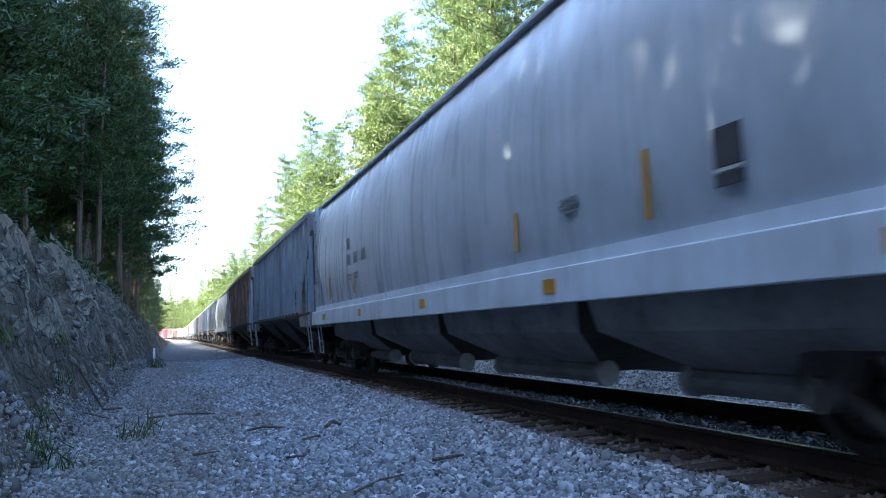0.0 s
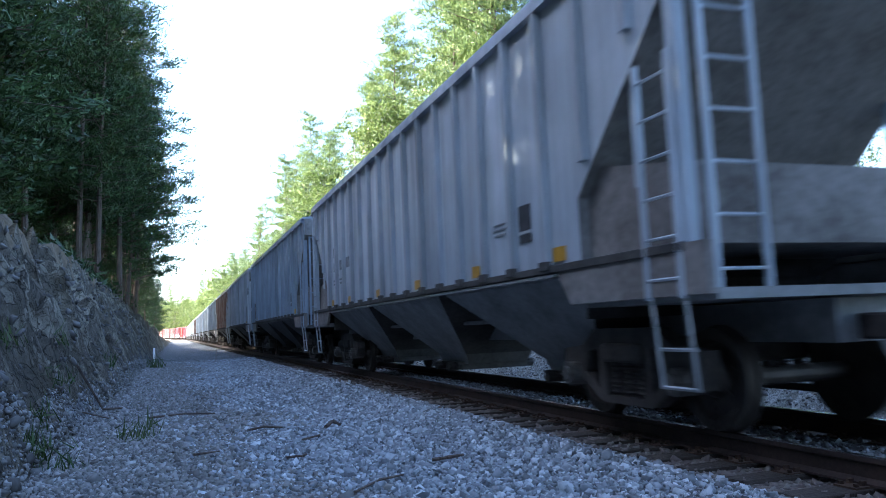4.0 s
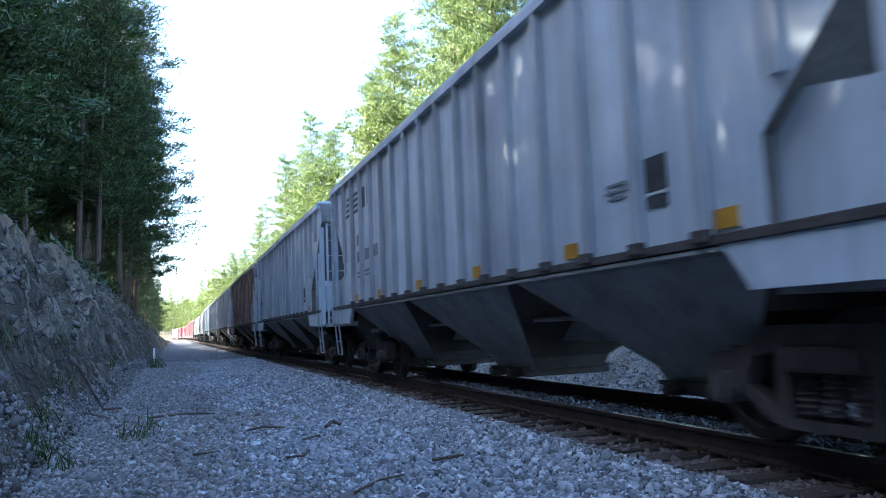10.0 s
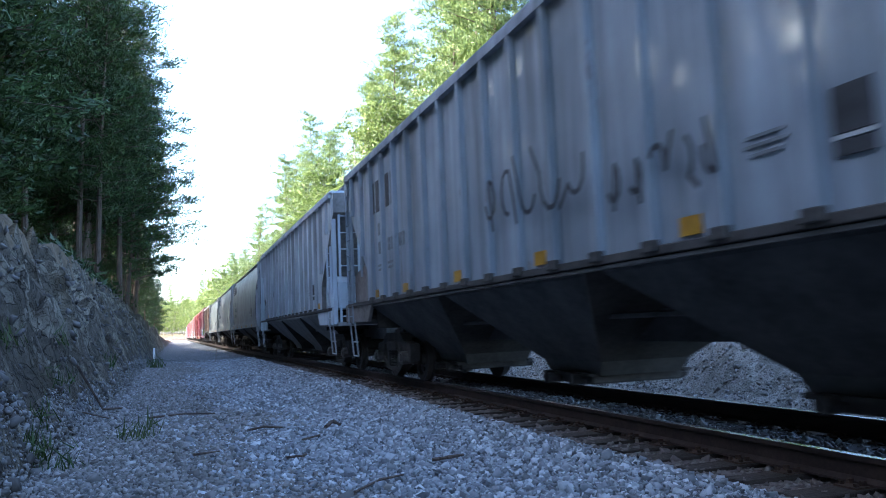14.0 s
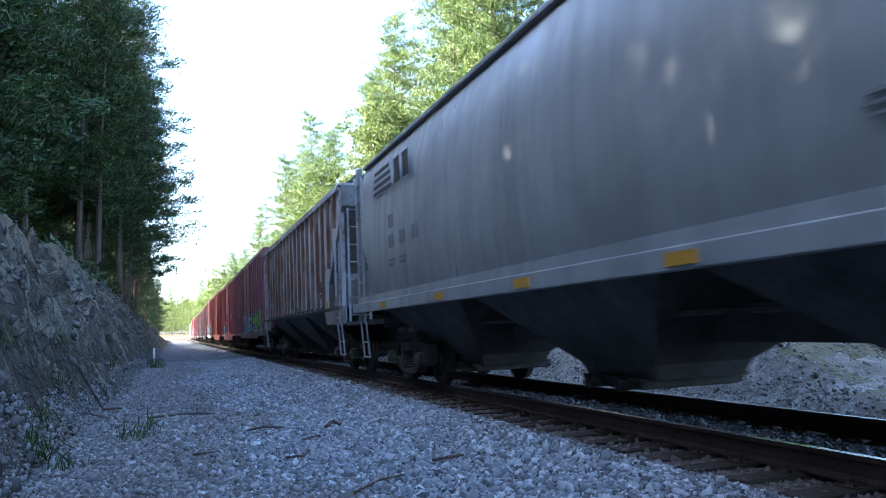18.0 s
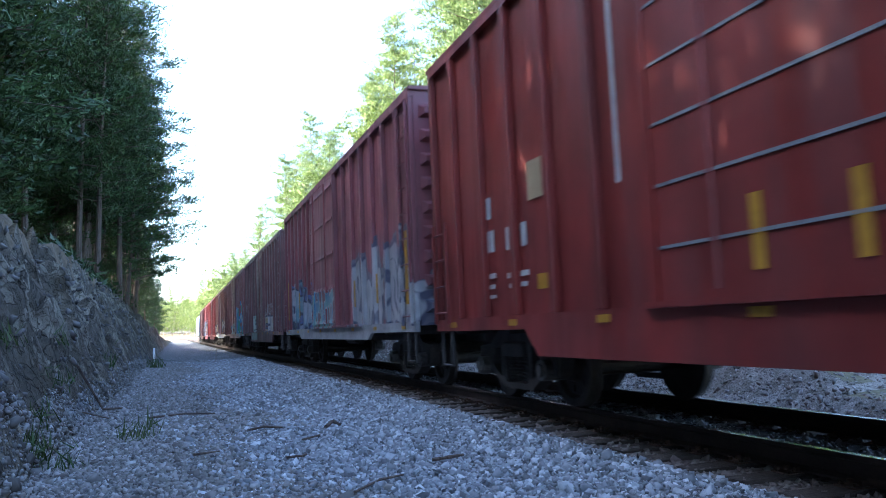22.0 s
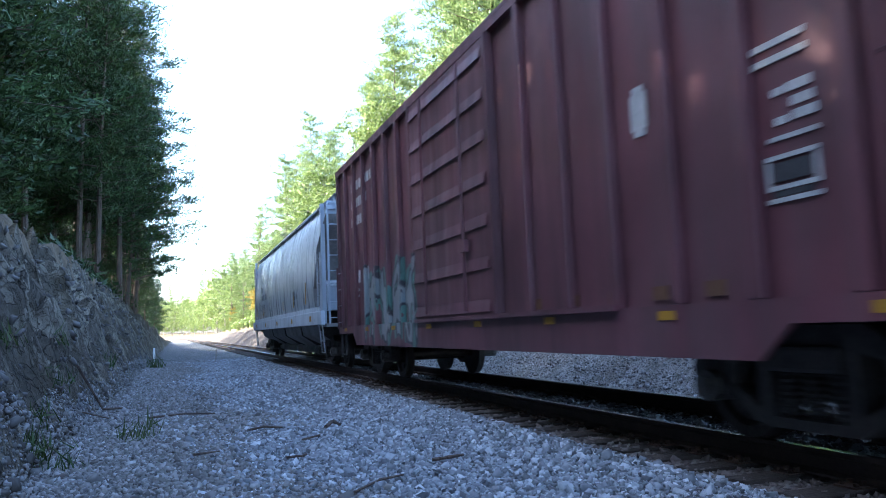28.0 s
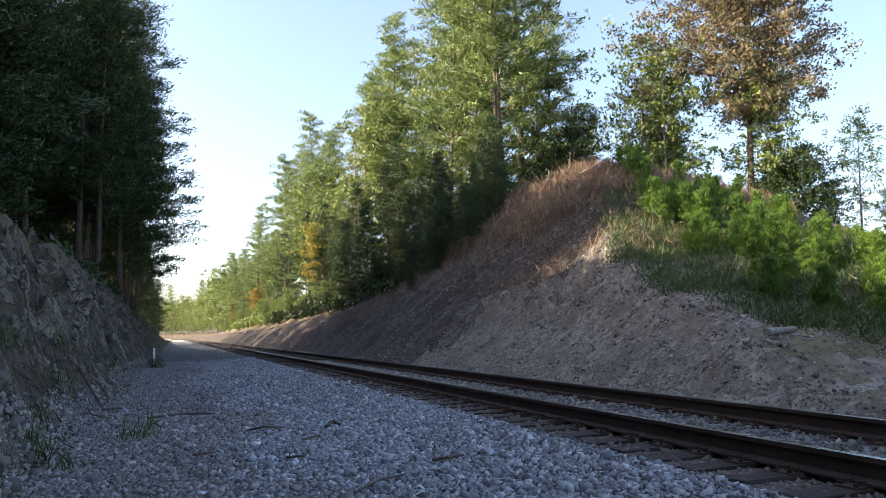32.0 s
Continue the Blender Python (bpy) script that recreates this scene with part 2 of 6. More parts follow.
def ground_z(x, y):
    q = x - offset(y)
    bumpy = noise.noise((x * 0.35, y * 0.35, 3.1)) * 0.5 + noise.noise((x * 1.1, y * 1.1, 7.7)) * 0.25
    if q < -1.2:
        rise = (-1.2 - q) * 1.5
        rough = noise.noise((x * 0.8, y * 0.45, rise * 0.5)) * 0.8 + (0.4 - abs(noise.noise((x * 1.3, y * 1.1, rise * 0.7)))) * 1.1 + noise.voronoi((x * 1.4, y * 1.2, rise * 1.2))[0][0] * 0.55 + abs(noise.noise((x * 3.1, y * 2.7, rise))) * 0.4 - 0.25 + noise.noise((x * 6.0, y * 5.5, rise * 3)) * 0.22
        top = steps(y, LEFT_TOP) + bumpy * 0.7
        slope = -0.35 + rise + rough * min(1.0, rise)
        back = top + min(3.0, max(0.0, -q - 5.0) * 0.09)
        k = min(1.0, max(0.0, (slope - back + 0.5)))
        return min(slope, back) - 0.12 * k
    if q < 2.2:
        return -0.35 + 0.02 * q + bumpy * 0.03
    if q < 8.2:
        if 4.4 < q < 5.78:
            return -0.17 + bumpy * 0.015
        return max(-0.31, min(-0.225, -0.31 + (q - 2.2) * 0.075)) if q < 6.6 else -0.225 - (q - 6.6) * 0.08
    rise = (q - 8.2) * 0.8
    top = steps(y, RIGHT_TOP)
    rough = noise.noise((x * 0.5, y * 0.5, 1.3)) * 0.6 + noise.noise((x * 1.9, y * 1.9, 9.3)) * 0.25 + (0.35 - abs(noise.noise((x * 0.35, y * 1.1, 4.4)))) * 0.5
    slope = -0.35 + rise + rough * min(1.0, rise * 0.6)
    crest = 8.2 + (top + 0.35) / 0.8
    wooded = steps(y, [(40, 0.0), (50, 1.0), (180, 1.0), (260, 0.2), (900, 0.2)])
    back = top + min(1.0 + 4.2 * wooded, max(0.0, q - crest) * (0.08 + 0.5 * wooded)) + bumpy * 0.4
    if y < 48:
        back = max(min(back, 2.2), back - max(0.0, q - 19) * 0.23)
    return min(slope, back)


def build_ground():
    xs = np.concatenate([np.array([-1600, -1000, -600, -350, -200, -120, -80, -60, -45, -35, -28, -22, -18, -15, -13]), np.arange(-12, -6.0, 0.4), np.arange(-6.0, -1.2, 0.16), np.array([-1.2, -0.9, -0.5, 0, 0.6, 1.2, 1.7, 2.2, 2.8, 3.4, 3.72, 4.0, 4.36, 4.42, 5, 5.74, 5.8, 6, 6.6, 7.2, 7.8, 8.2]),
                         np.arange(8.5, 26, 0.45), np.array([27, 28.5, 30, 32, 35, 38, 42, 48, 56, 66, 80, 100, 130, 180, 260, 400, 650, 1000, 1600])])
    ys = np.concatenate([np.array([-600, -350, -200, -120, -70, -40, -25, -15, -8, -4, -1]), np.arange(0, 4, 0.5), np.arange(4, 34, 0.25), np.arange(34, 60, 0.5), np.arange(60, 130, 1.5), np.arange(130, 300, 5), np.arange(300, 560, 9), np.array([580, 620, 680, 760, 900, 1100, 1500])])
    verts, faces, mats = [], [], []
    for y in ys:
        o = offset(float(y))
        for x in xs:
            verts.append((x + o, y, ground_z(float(x + o), float(y))))
    w = len(xs)
    for j in range(len(ys) - 1):
        for i in range(w - 1):
            faces.append((j * w + i, j * w + i + 1, (j + 1) * w + i + 1, (j + 1) * w + i))
            q, y = (xs[i] + xs[i + 1]) / 2, (ys[j] + ys[j + 1]) / 2
            edge = noise.noise((q * 0.9, y * 0.5, 5.5)) * 0.5
            zr = verts[faces[-1][0]][2]
            if -1.2 + edge * 0.8 < q < 7.0 + edge * 0.3:
                mats.append(5 if (3.75 < q < 4.4 or 5.78 < q < 6.5) else (0 if y < 225 + edge * 20 or q > 2.5 else 4))
            elif q < 0:
                mats.append(4 if y > 225 and q > -30 else (1 if zr < steps(y, LEFT_TOP) - 0.5 + edge and y < 130 else 3))
            else:
                mats.append((7 if y < 28 + edge * 10 - (q - 8) * 1.5 else 2) if zr < steps(y, RIGHT_TOP) - 0.05 + edge * 0.5 and q < 30 else (3 if y > 27 or y < -10 else 6))
    me = mesh_of("ground", verts, faces, GRAVEL, ROCK, DIRT, LITTER, SUNLIT_SOIL, TIEBED, WEEDY, RUBBLE_SOIL)
    me.polygons.foreach_set("material_index", mats)
    me.polygons.foreach_set("use_smooth", [True] * len(faces))
    me.update()
    return tagged(new("ground", me), "railway cutting with gravel bed, rock bank and earth bank", "ground", kind="structure")


build_ground()


# ---- the track ----
RAIL_SHAPE = [(-0.037, 0.0), (0.037, 0.0), (0.037, -0.035), (0.012, -0.05), (0.01, -0.14), (0.07, -0.165), (0.07, -0.18), (-0.07, -0.18), (-0.07, -0.165), (-0.01, -0.14), (-0.012, -0.05), (-0.037, -0.035)]


def rail_height(side):
    return 0.0 if side < 0 else CANT


def build_track():
    track = tagged(new("railway_track"), "railway track of rusty steel rails on dark wooden ties", "track", kind="structure")
    stations = list(np.arange(-300, 0, 20)) + list(np.arange(0, BEND_AT, 10)) + list(np.arange(BEND_AT, 640, 5))
    for side in (-1, 1):
        verts, faces, mats = [], [], []
        n = len(RAIL_SHAPE)
        for s in stations:
            x, y, a = line(float(s))
            for u, z in RAIL_SHAPE:
                e = side * GAUGE / 2 + u
                verts.append((x + e * math.cos(a), y + e * math.sin(a), z + rail_height(side)))
        for j in range(len(stations) - 1):
            for i in range(n):
                k = (i + 1) % n
                faces.append((j * n + i, j * n + k, (j + 1) * n + k, (j + 1) * n + i))
                mats.append(1 if i == 0 else 0)
        me = mesh_of("rail", verts, faces, RAIL, RAILTOP)
        me.polygons.foreach_set("material_index", mats)
        ob = new("rail", me)
        ob.parent = track
    return track


TRACK = build_track()


# ---- trees ----
def unit(v):
    return v / np.maximum(np.linalg.norm(v, axis=-1, keepdims=True), 1e-6)


def blades(rng, centres, along, length, width, spread=1.0):
    """Rhombic leaves round the centres, more or less along a direction."""
    n = len(centres)
    d = unit(along + rng.normal(0, spread, (n, 3)))
    w = unit(np.cross(d, rng.normal(0, 1, (n, 3))))
    ln = (length * rng.uniform(0.6, 1.3, n))[:, None]
    wd = (width * rng.uniform(0.6, 1.3, n))[:, None]
    return np.stack([centres - d * ln * 0.5 + w * wd * 0.5, centres - d * ln * 0.5 - w * wd * 0.5, centres + d * ln * 0.5], 1).reshape(-1, 3)


def tube_mesh(bm, pts, radii, n=7):
    rings = []
    for k, (p, r) in enumerate(zip(pts, radii)):
        rings.append([bm.verts.new((p[0] + r * math.cos(i * 2 * math.pi / n), p[1] + r * math.sin(i * 2 * math.pi / n), p[2])) for i in range(n)])
    for a, b in zip(rings, rings[1:]):
        for i in range(n):
            bm.faces.new((a[i], a[(i + 1) % n], b[(i + 1) % n], b[i]))


def build_tree(name, seed, height, start, reach, limbs, tufts, leaves, leaf, material, bark, rise=0.15, shape="pine", trunk_r=0.17, label="", clump=0.24):
    """Trunk with limbs, and a crown of loose leaf clumps along the limbs."""
    rng = np.random.default_rng(seed)
    tree = new(name)
    bm = bmesh.new()
    bend = rng.normal(0, 0.012 * height, (3, 2))
    def stem(z):
        t = z / height
        return np.array([bend[0, 0] * math.sin(t * 2.2) + bend[1, 0] * t * t, bend[0, 1] * math.sin(t * 2.0) + bend[1, 1] * t * t, z])
    zs = np.linspace(-0.4, height * 0.97, 11)
    tube_mesh(bm, [stem(z) for z in zs], [trunk_r * (1 - 0.88 * max(0, z) / height) * (1.25 if z < 0 else 1) for z in zs])
    cents, dirs = [], []
    for k in range(limbs):
        t = (k + rng.uniform(0, 1)) / limbs
        z = height * (start + (0.98 - start) * t)
        if shape == "pine":
            l = reach * (1.0 - 0.78 * t ** 1.3) * rng.uniform(0.5, 1.18) * (0.6 + 0.4 * min(1, t * 5))
            up = rise + rng.uniform(-0.12, 0.25) + 0.35 * t
        else:
            l = reach * (0.45 + 0.75 * math.sin(math.pi * min(1, 0.15 + 0.8 * t))) * rng.uniform(0.5, 1.15)
            up = rise + rng.uniform(-0.1, 0.5) + 0.6 * t
        a = k * 2.4 + rng.uniform(-0.5, 0.5)
        d = np.array([math.cos(a), math.sin(a), up])
        d /= np.linalg.norm(d)
        base = stem(z)
        tip = base + d * l + np.array([0, 0, -0.04 * l * l if shape == "pine" else 0.0])
        r0 = max(0.026, trunk_r * 0.28 * (1 - t) + 0.015)
        rod(bm, base, tip, r0, 4, 0.008)
        n = max(3, int(tufts * (l / reach) + 1))
        for j in range(n):
            f = 0.3 + 0.72 * (j + rng.uniform(0, 1)) / n
            side = rng.normal(0, 1, 3) * (0.11 * l if shape == "pine" else 0.24 * l) * (0.4 + f)
            side[2] *= 0.25 if shape == "pine" else 0.6
            c = base + (tip - base) * f + side
            if rng.random() < 0.3:
                rod(bm, base + (tip - base) * f * 0.85, c, 0.012, 3, 0.005)
            m = leaves
            cents.append(c + rng.normal(0, clump, (m, 3)) * np.array([1.1, 1.1, 0.5 if shape == "pine" else 0.75]))
            dirs.append(np.repeat((d * 0.7 + np.array([0, 0, 0.25]))[None], m, 0))
    part("trunk", bm, bark, tree)
    if leaves:
        cents, dirs = np.concatenate(cents), np.concatenate(dirs)
        v = blades(rng, cents, dirs, leaf[0], leaf[1], 0.55 if shape == "pine" else 1.2)
        ob = new("crown", quads_mesh("crown", v, 3, material))
        ob.parent = tree
    tagged(tree, label or "tall pine with dark green needles on the bank", "tree")
    return tree


def placed(proto, spots, rng, group, used=[]):
    """The first spot takes the tree itself, the others copies."""
    for x, y, k in spots:
        m = Matrix.Translation((x, y, ground_z(x, y) - 0.1)) @ pose(0, 0, 0, rng.uniform(-2, 2), rng.uniform(-2, 2), rng.uniform(0, 360)) @ Matrix.Scale(k, 4)
        if proto.name in used:
            ob = copy_thing(proto, m)
        else:
            used.append(proto.name)
            proto.matrix_basis = m
            ob = proto
        tagged(ob, group=group)


PINES = [build_tree("pine_tree", 11, 21, 0.22, 4.4, 58, 9, 36, (0.3, 0.075), SHADED_NEEDLE, BARK, label="tall pine with dark green needles on the bank"),
         build_tree("pine_tree", 12, 19, 0.3, 4.0, 56, 9, 36, (0.3, 0.075), SHADED_NEEDLE, BARK, label="tall pine with a bare lower trunk and dark needles"),
         build_tree("pine_tree", 13, 16, 0.12, 3.9, 60, 8, 36, (0.3, 0.075), SHADED_NEEDLE, BARK, label="bushy pine with limbs down to the undergrowth")]
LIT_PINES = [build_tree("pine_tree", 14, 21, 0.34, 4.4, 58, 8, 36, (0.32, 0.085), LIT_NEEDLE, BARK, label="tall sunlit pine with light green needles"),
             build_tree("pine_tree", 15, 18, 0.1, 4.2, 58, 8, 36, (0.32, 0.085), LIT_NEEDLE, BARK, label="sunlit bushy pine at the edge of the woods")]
# coarse tree for out of view, added to block the sun
SHADE_TREE = build_tree("broadleaf_tree", 26, 10, 0.06, 3.6, 42, 10, 11, (0.55, 0.4), SHADED_LEAF, GREYBARK, 0.3, "broad", 0.11, "low leafy tree below the pines, coloured dark as in their shade")
SHADE_FINE = build_tree("broadleaf_tree", 28, 10, 0.06, 3.4, 38, 9, 24, (0.28, 0.22), SHADED_LEAF, GREYBARK, 0.3, "broad", 0.11, "low leafy tree below the pines, coloured dark as in their shade")
BROADS = [build_tree("broadleaf_tree", 21, 15, 0.28, 3.6, 32, 10, 30, (0.26, 0.2), LEAF, GREYBARK, 0.3, "broad", 0.15, "leafy green tree at the edge of the woods"),
          build_tree("broadleaf_tree", 22, 11, 0.15, 3.2, 32, 10, 30, (0.26, 0.2), LEAF, GREYBARK, 0.3, "broad", 0.11, "low leafy tree with light green crown"),
          build_tree("yellowing_tree", 23, 10, 0.3, 2.6, 24, 9, 26, (0.28, 0.2), YELLOW_LEAF, GREYBARK, 0.3, "broad", 0.1, "small tree with yellow and orange autumn leaves")]
FAR_TREE = build_tree("far_tree", 27, 15, 0.12, 4.0, 34, 9, 9, (0.5, 0.36), LEAF, GREYBARK, 0.3, "broad", 0.15, "leafy green tree in the far woods")
BROWN = build_tree("browning_tree", 24, 17, 0.43, 5.1, 50, 17, 52, (0.2, 0.15), BROWN_LEAF, BARK, 0.3, "broad", 0.24, "large tree with browning leaves and a forked trunk")
AIRY = build_tree("broadleaf_tree", 29, 15, 0.3, 3.3, 24, 7, 19, (0.24, 0.18), LEAF, GREYBARK, 0.5, "broad", 0.15, "slender leafy tree with an open crown")
CLUMPY = build_tree("broadleaf_tree", 41, 15, 0.3, 3.4, 20, 4, 60, (0.3, 0.24), SHADED_LEAF, GREYBARK, 0.45, "broad", 0.14, "unseen slender tree with loose clumps of leaves, added to dapple the sun", 0.3)
THIN_PINE = build_tree("pine_tree", 43, 25, 0.45, 4.4, 62, 9, 9, (0.3, 0.075), SHADED_NEEDLE, BARK, label="unseen tall pine with a thin see-through crown, added to soften the sun")
BARE = build_tree("dead_tree", 25, 20, 0.35, 2.6, 46, 5, 2, (0.3, 0.08), DRY, GREYBARK, 0.15, "pine", 0.16, "dead grey pine with bare twigs")
YOUNG = [build_tree("young_pine", 31, 3.4, 0.04, 1.3, 34, 8, 26, (0.26, 0.045), YOUNG_NEEDLE, BARK, 0.75, "pine", 0.04, "young bright green pine on the bank", 0.12),
         build_tree("young_pine", 32, 2.6, 0.04, 1.15, 30, 8, 26, (0.26, 0.045), YOUNG_NEEDLE, BARK, 0.7, "pine", 0.035, "young bright green pine on the bank", 0.12)]


def plant_beside():
    """Unseen woods beside and behind the camera, added to shade the track; a thin place in their tops lets spots of sun
    through.
    """
    rng = np.random.default_rng(8)
    left = "woods on the rock bank"
    def row(n, x0, x1, y0, y1, k0, k1, tall):
        """Trees of the height tall; in a lane through the woods they stay low enough for the sun."""
        spots = []
        for i in range(n):
            y = y0 + (y1 - y0) * (i + rng.uniform(0.2, 0.8)) / n
            x, k = rng.uniform(x0, x1), rng.uniform(k0, k1)
            if abs(y - 3.7 - 0.2126 * (3.56 - x)) < 5.6:
                k = min(k, (1.2 + 0.567 * (3.56 - x) - ground_z(x, y)) / tall)
            spots.append((x, y, k))
        return spots
    placed(SHADE_TREE, row(20, -12.2, -10.4, -14, 27, 0.95, 1.12, 10), rng, left)
    placed(SHADE_TREE, row(20, -15.0, -12.5, -14, 28, 1.05, 1.2, 10), rng, left)
    placed(PINES[2], row(11, -19, -15, -14, 34, 0.8, 0.95, 16), rng, left)
    placed(PINES[2], row(6, -14, -10.5, 26, 36, 0.8, 0.95, 16), rng, left)
    placed(PINES[0], row(5, -31, -25, 0, 24, 0.9, 1.05, 21), rng, left)
    placed(PINES[1], row(5, -26, -20, -4, 26, 0.95, 1.05, 19), rng, left)
    # unseen thin-crowned pines, added to weaken the spots of sun
    placed(THIN_PINE, [(-26, 8.5, 1.0), (-25.5, 12.2, 1.02), (-21.5, 9.6, 0.9), (-29, 10.5, 1.05), (-24, 9.8, 1.0), (-28, 9.0, 1.04)], rng, left)
    # unseen clumpy trees, placed so that sun spots fall on the train
    thin = random.Random(SEED_THIN)
    for x0, x1 in ((-13, -10.5), (-18, -14)):
        for i in range(N_THIN):
            x, y, k = thin.uniform(x0, x1), 3.5 + 8.0 * (i + thin.random()) / N_THIN, thin.uniform(0.85, 1.12)
            m = Matrix.Translation((x, y, ground_z(x, y) - 0.1)) @ pose(0, 0, 0, 0, 0, thin.uniform(0, 360)) @ Matrix.Scale(k, 4)
            tagged(copy_thing(CLUMPY, m), group=left)
    bpy.data.objects.remove(CLUMPY.children[0])
    bpy.data.objects.remove(CLUMPY.children[0])
    bpy.data.objects.remove(CLUMPY)


SEED_THIN, N_THIN = 2672, 3


def plant():
    rng = np.random.default_rng(5)
    def row(n, x0, x1, y0, y1, k0=0.85, k1=1.15):
        return [(rng.uniform(x0, x1), y0 + (y1 - y0) * (i + rng.uniform(0.1, 0.9)) / n, rng.uniform(k0, k1)) for i in range(n)]
    left = "woods on the rock bank"
    def lower(spots):
        """Trees hidden along the far part of the cutting stay lower, to let the sun across."""
        return [(x, y, k * steps(y, [(58, 1.0), (72, 0.64), (170, 0.64)])) for x, y, k in spots]
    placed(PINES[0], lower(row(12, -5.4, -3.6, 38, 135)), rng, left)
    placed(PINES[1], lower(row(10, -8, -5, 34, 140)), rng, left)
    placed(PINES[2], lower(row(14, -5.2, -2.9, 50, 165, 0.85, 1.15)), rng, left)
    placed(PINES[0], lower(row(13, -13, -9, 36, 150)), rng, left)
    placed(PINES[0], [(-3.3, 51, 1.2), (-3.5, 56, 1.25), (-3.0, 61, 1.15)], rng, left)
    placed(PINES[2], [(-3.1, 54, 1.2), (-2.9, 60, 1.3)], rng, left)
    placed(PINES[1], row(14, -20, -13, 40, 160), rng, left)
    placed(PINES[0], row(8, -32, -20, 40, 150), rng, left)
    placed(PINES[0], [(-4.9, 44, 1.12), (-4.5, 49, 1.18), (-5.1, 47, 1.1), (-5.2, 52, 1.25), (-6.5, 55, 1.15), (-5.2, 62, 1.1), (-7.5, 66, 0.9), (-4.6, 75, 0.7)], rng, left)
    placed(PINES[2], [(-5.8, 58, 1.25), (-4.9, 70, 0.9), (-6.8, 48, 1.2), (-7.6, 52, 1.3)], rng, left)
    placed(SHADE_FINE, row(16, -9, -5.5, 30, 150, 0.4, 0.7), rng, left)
    # extra trees, mostly out of view, added to shade the earth bank opposite
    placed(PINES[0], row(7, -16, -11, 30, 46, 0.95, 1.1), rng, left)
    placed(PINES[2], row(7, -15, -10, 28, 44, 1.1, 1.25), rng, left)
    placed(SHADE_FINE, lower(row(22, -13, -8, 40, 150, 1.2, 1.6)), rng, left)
    placed(PINES[2], row(13, -14, -8.5, 29, 50, 1.4, 1.6), rng, left)
    placed(PINES[0], row(6, -12, -7.5, 29, 48, 0.85, 1.0), rng, left)
    right = "woods on the earth bank"
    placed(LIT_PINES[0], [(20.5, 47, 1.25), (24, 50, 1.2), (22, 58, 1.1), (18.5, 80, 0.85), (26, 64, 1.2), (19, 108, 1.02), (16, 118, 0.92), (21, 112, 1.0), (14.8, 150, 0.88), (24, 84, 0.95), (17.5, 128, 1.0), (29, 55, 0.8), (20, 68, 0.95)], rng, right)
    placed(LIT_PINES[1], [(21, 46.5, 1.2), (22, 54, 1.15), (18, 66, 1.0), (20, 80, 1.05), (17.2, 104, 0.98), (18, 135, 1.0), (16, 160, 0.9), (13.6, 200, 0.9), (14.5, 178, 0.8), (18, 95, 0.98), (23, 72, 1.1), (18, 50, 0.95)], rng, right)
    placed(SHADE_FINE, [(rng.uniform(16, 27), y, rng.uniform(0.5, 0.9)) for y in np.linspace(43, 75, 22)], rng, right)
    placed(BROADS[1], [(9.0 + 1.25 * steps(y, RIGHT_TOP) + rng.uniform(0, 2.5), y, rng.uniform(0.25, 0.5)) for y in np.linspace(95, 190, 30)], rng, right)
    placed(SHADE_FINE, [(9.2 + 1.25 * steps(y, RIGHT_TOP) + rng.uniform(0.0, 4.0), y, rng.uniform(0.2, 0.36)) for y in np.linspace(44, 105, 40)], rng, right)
    placed(BROADS[0], [(31.5, 44, 0.9), (33.2, 46, 0.75)], rng, right)
    placed(AIRY, [(29.5, 43, 1.05), (30.8, 42, 0.9), (42.5, 37.5, 0.62), (36, 48, 0.6)], rng, right)
    placed(SHADE_FINE, [(25.8, 45, 1.65), (24.5, 46, 1.3), (25, 43, 0.9), (38, 37.5, 1.3), (37, 38.6, 1.25), (36, 39, 0.9), (39.5, 37, 0.85), (31.5, 39.5, 0.45), (29, 44, 0.5)], rng, right)
    placed(PINES[2], [(16.5, 50, 0.6), (15.5, 56, 0.7), (19, 56, 0.9), (15, 64, 0.7), (14.5, 72, 0.6), (15, 82, 0.8), (16, 96, 0.9), (15, 108, 0.8), (17.5, 60, 0.85), (21, 76, 1.0)], rng, right)
    placed(BROADS[0], row(16, 16, 24, 55, 190, 0.8, 1.2), rng, right)
    placed(BROADS[1], row(34, 13, 18, 52, 240, 0.6, 1.0), rng, right)
    placed(BROADS[2], [(15, 84, 0.8), (14.5, 150, 0.7), (13.5, 200, 0.6)], rng, right)
    placed(SHADE_FINE, [(rng.uniform(12.5, 19), y, rng.uniform(0.28, 0.55)) for y in np.linspace(41, 52, 26)], rng, right)
    placed(PINES[2], [(16, 39.6, 0.34), (16.9, 41, 0.45), (15.2, 39.8, 0.28), (17.6, 40.6, 0.4), (14.6, 41.5, 0.36), (18.4, 42, 0.5), (15.5, 43.5, 0.42), (17.5, 42.5, 0.5), (14, 46, 0.4), (18.6, 44.5, 0.62), (16.5, 47, 0.55), (13, 52, 0.5), (12.8, 58, 0.5), (13.5, 66, 0.55)], rng, right)
    placed(BARE, [(16.5, 72, 0.95), (17.5, 74, 0.9)], rng, right)
    placed(BROADS[0], [(36.8, 38.5, 0.85), (31, 52, 0.75), (26, 52, 1.0)], rng, right)
    placed(BROWN, [(35.4, 39.6, 1.15)], rng, right)
    placed(BROADS[0], [(46, 38, 0.45)], rng, right)
    far = "far woods at the bend"
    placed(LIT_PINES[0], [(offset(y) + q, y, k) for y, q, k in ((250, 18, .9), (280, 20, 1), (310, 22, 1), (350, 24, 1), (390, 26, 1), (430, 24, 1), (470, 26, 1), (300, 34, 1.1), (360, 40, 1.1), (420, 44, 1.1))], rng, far)
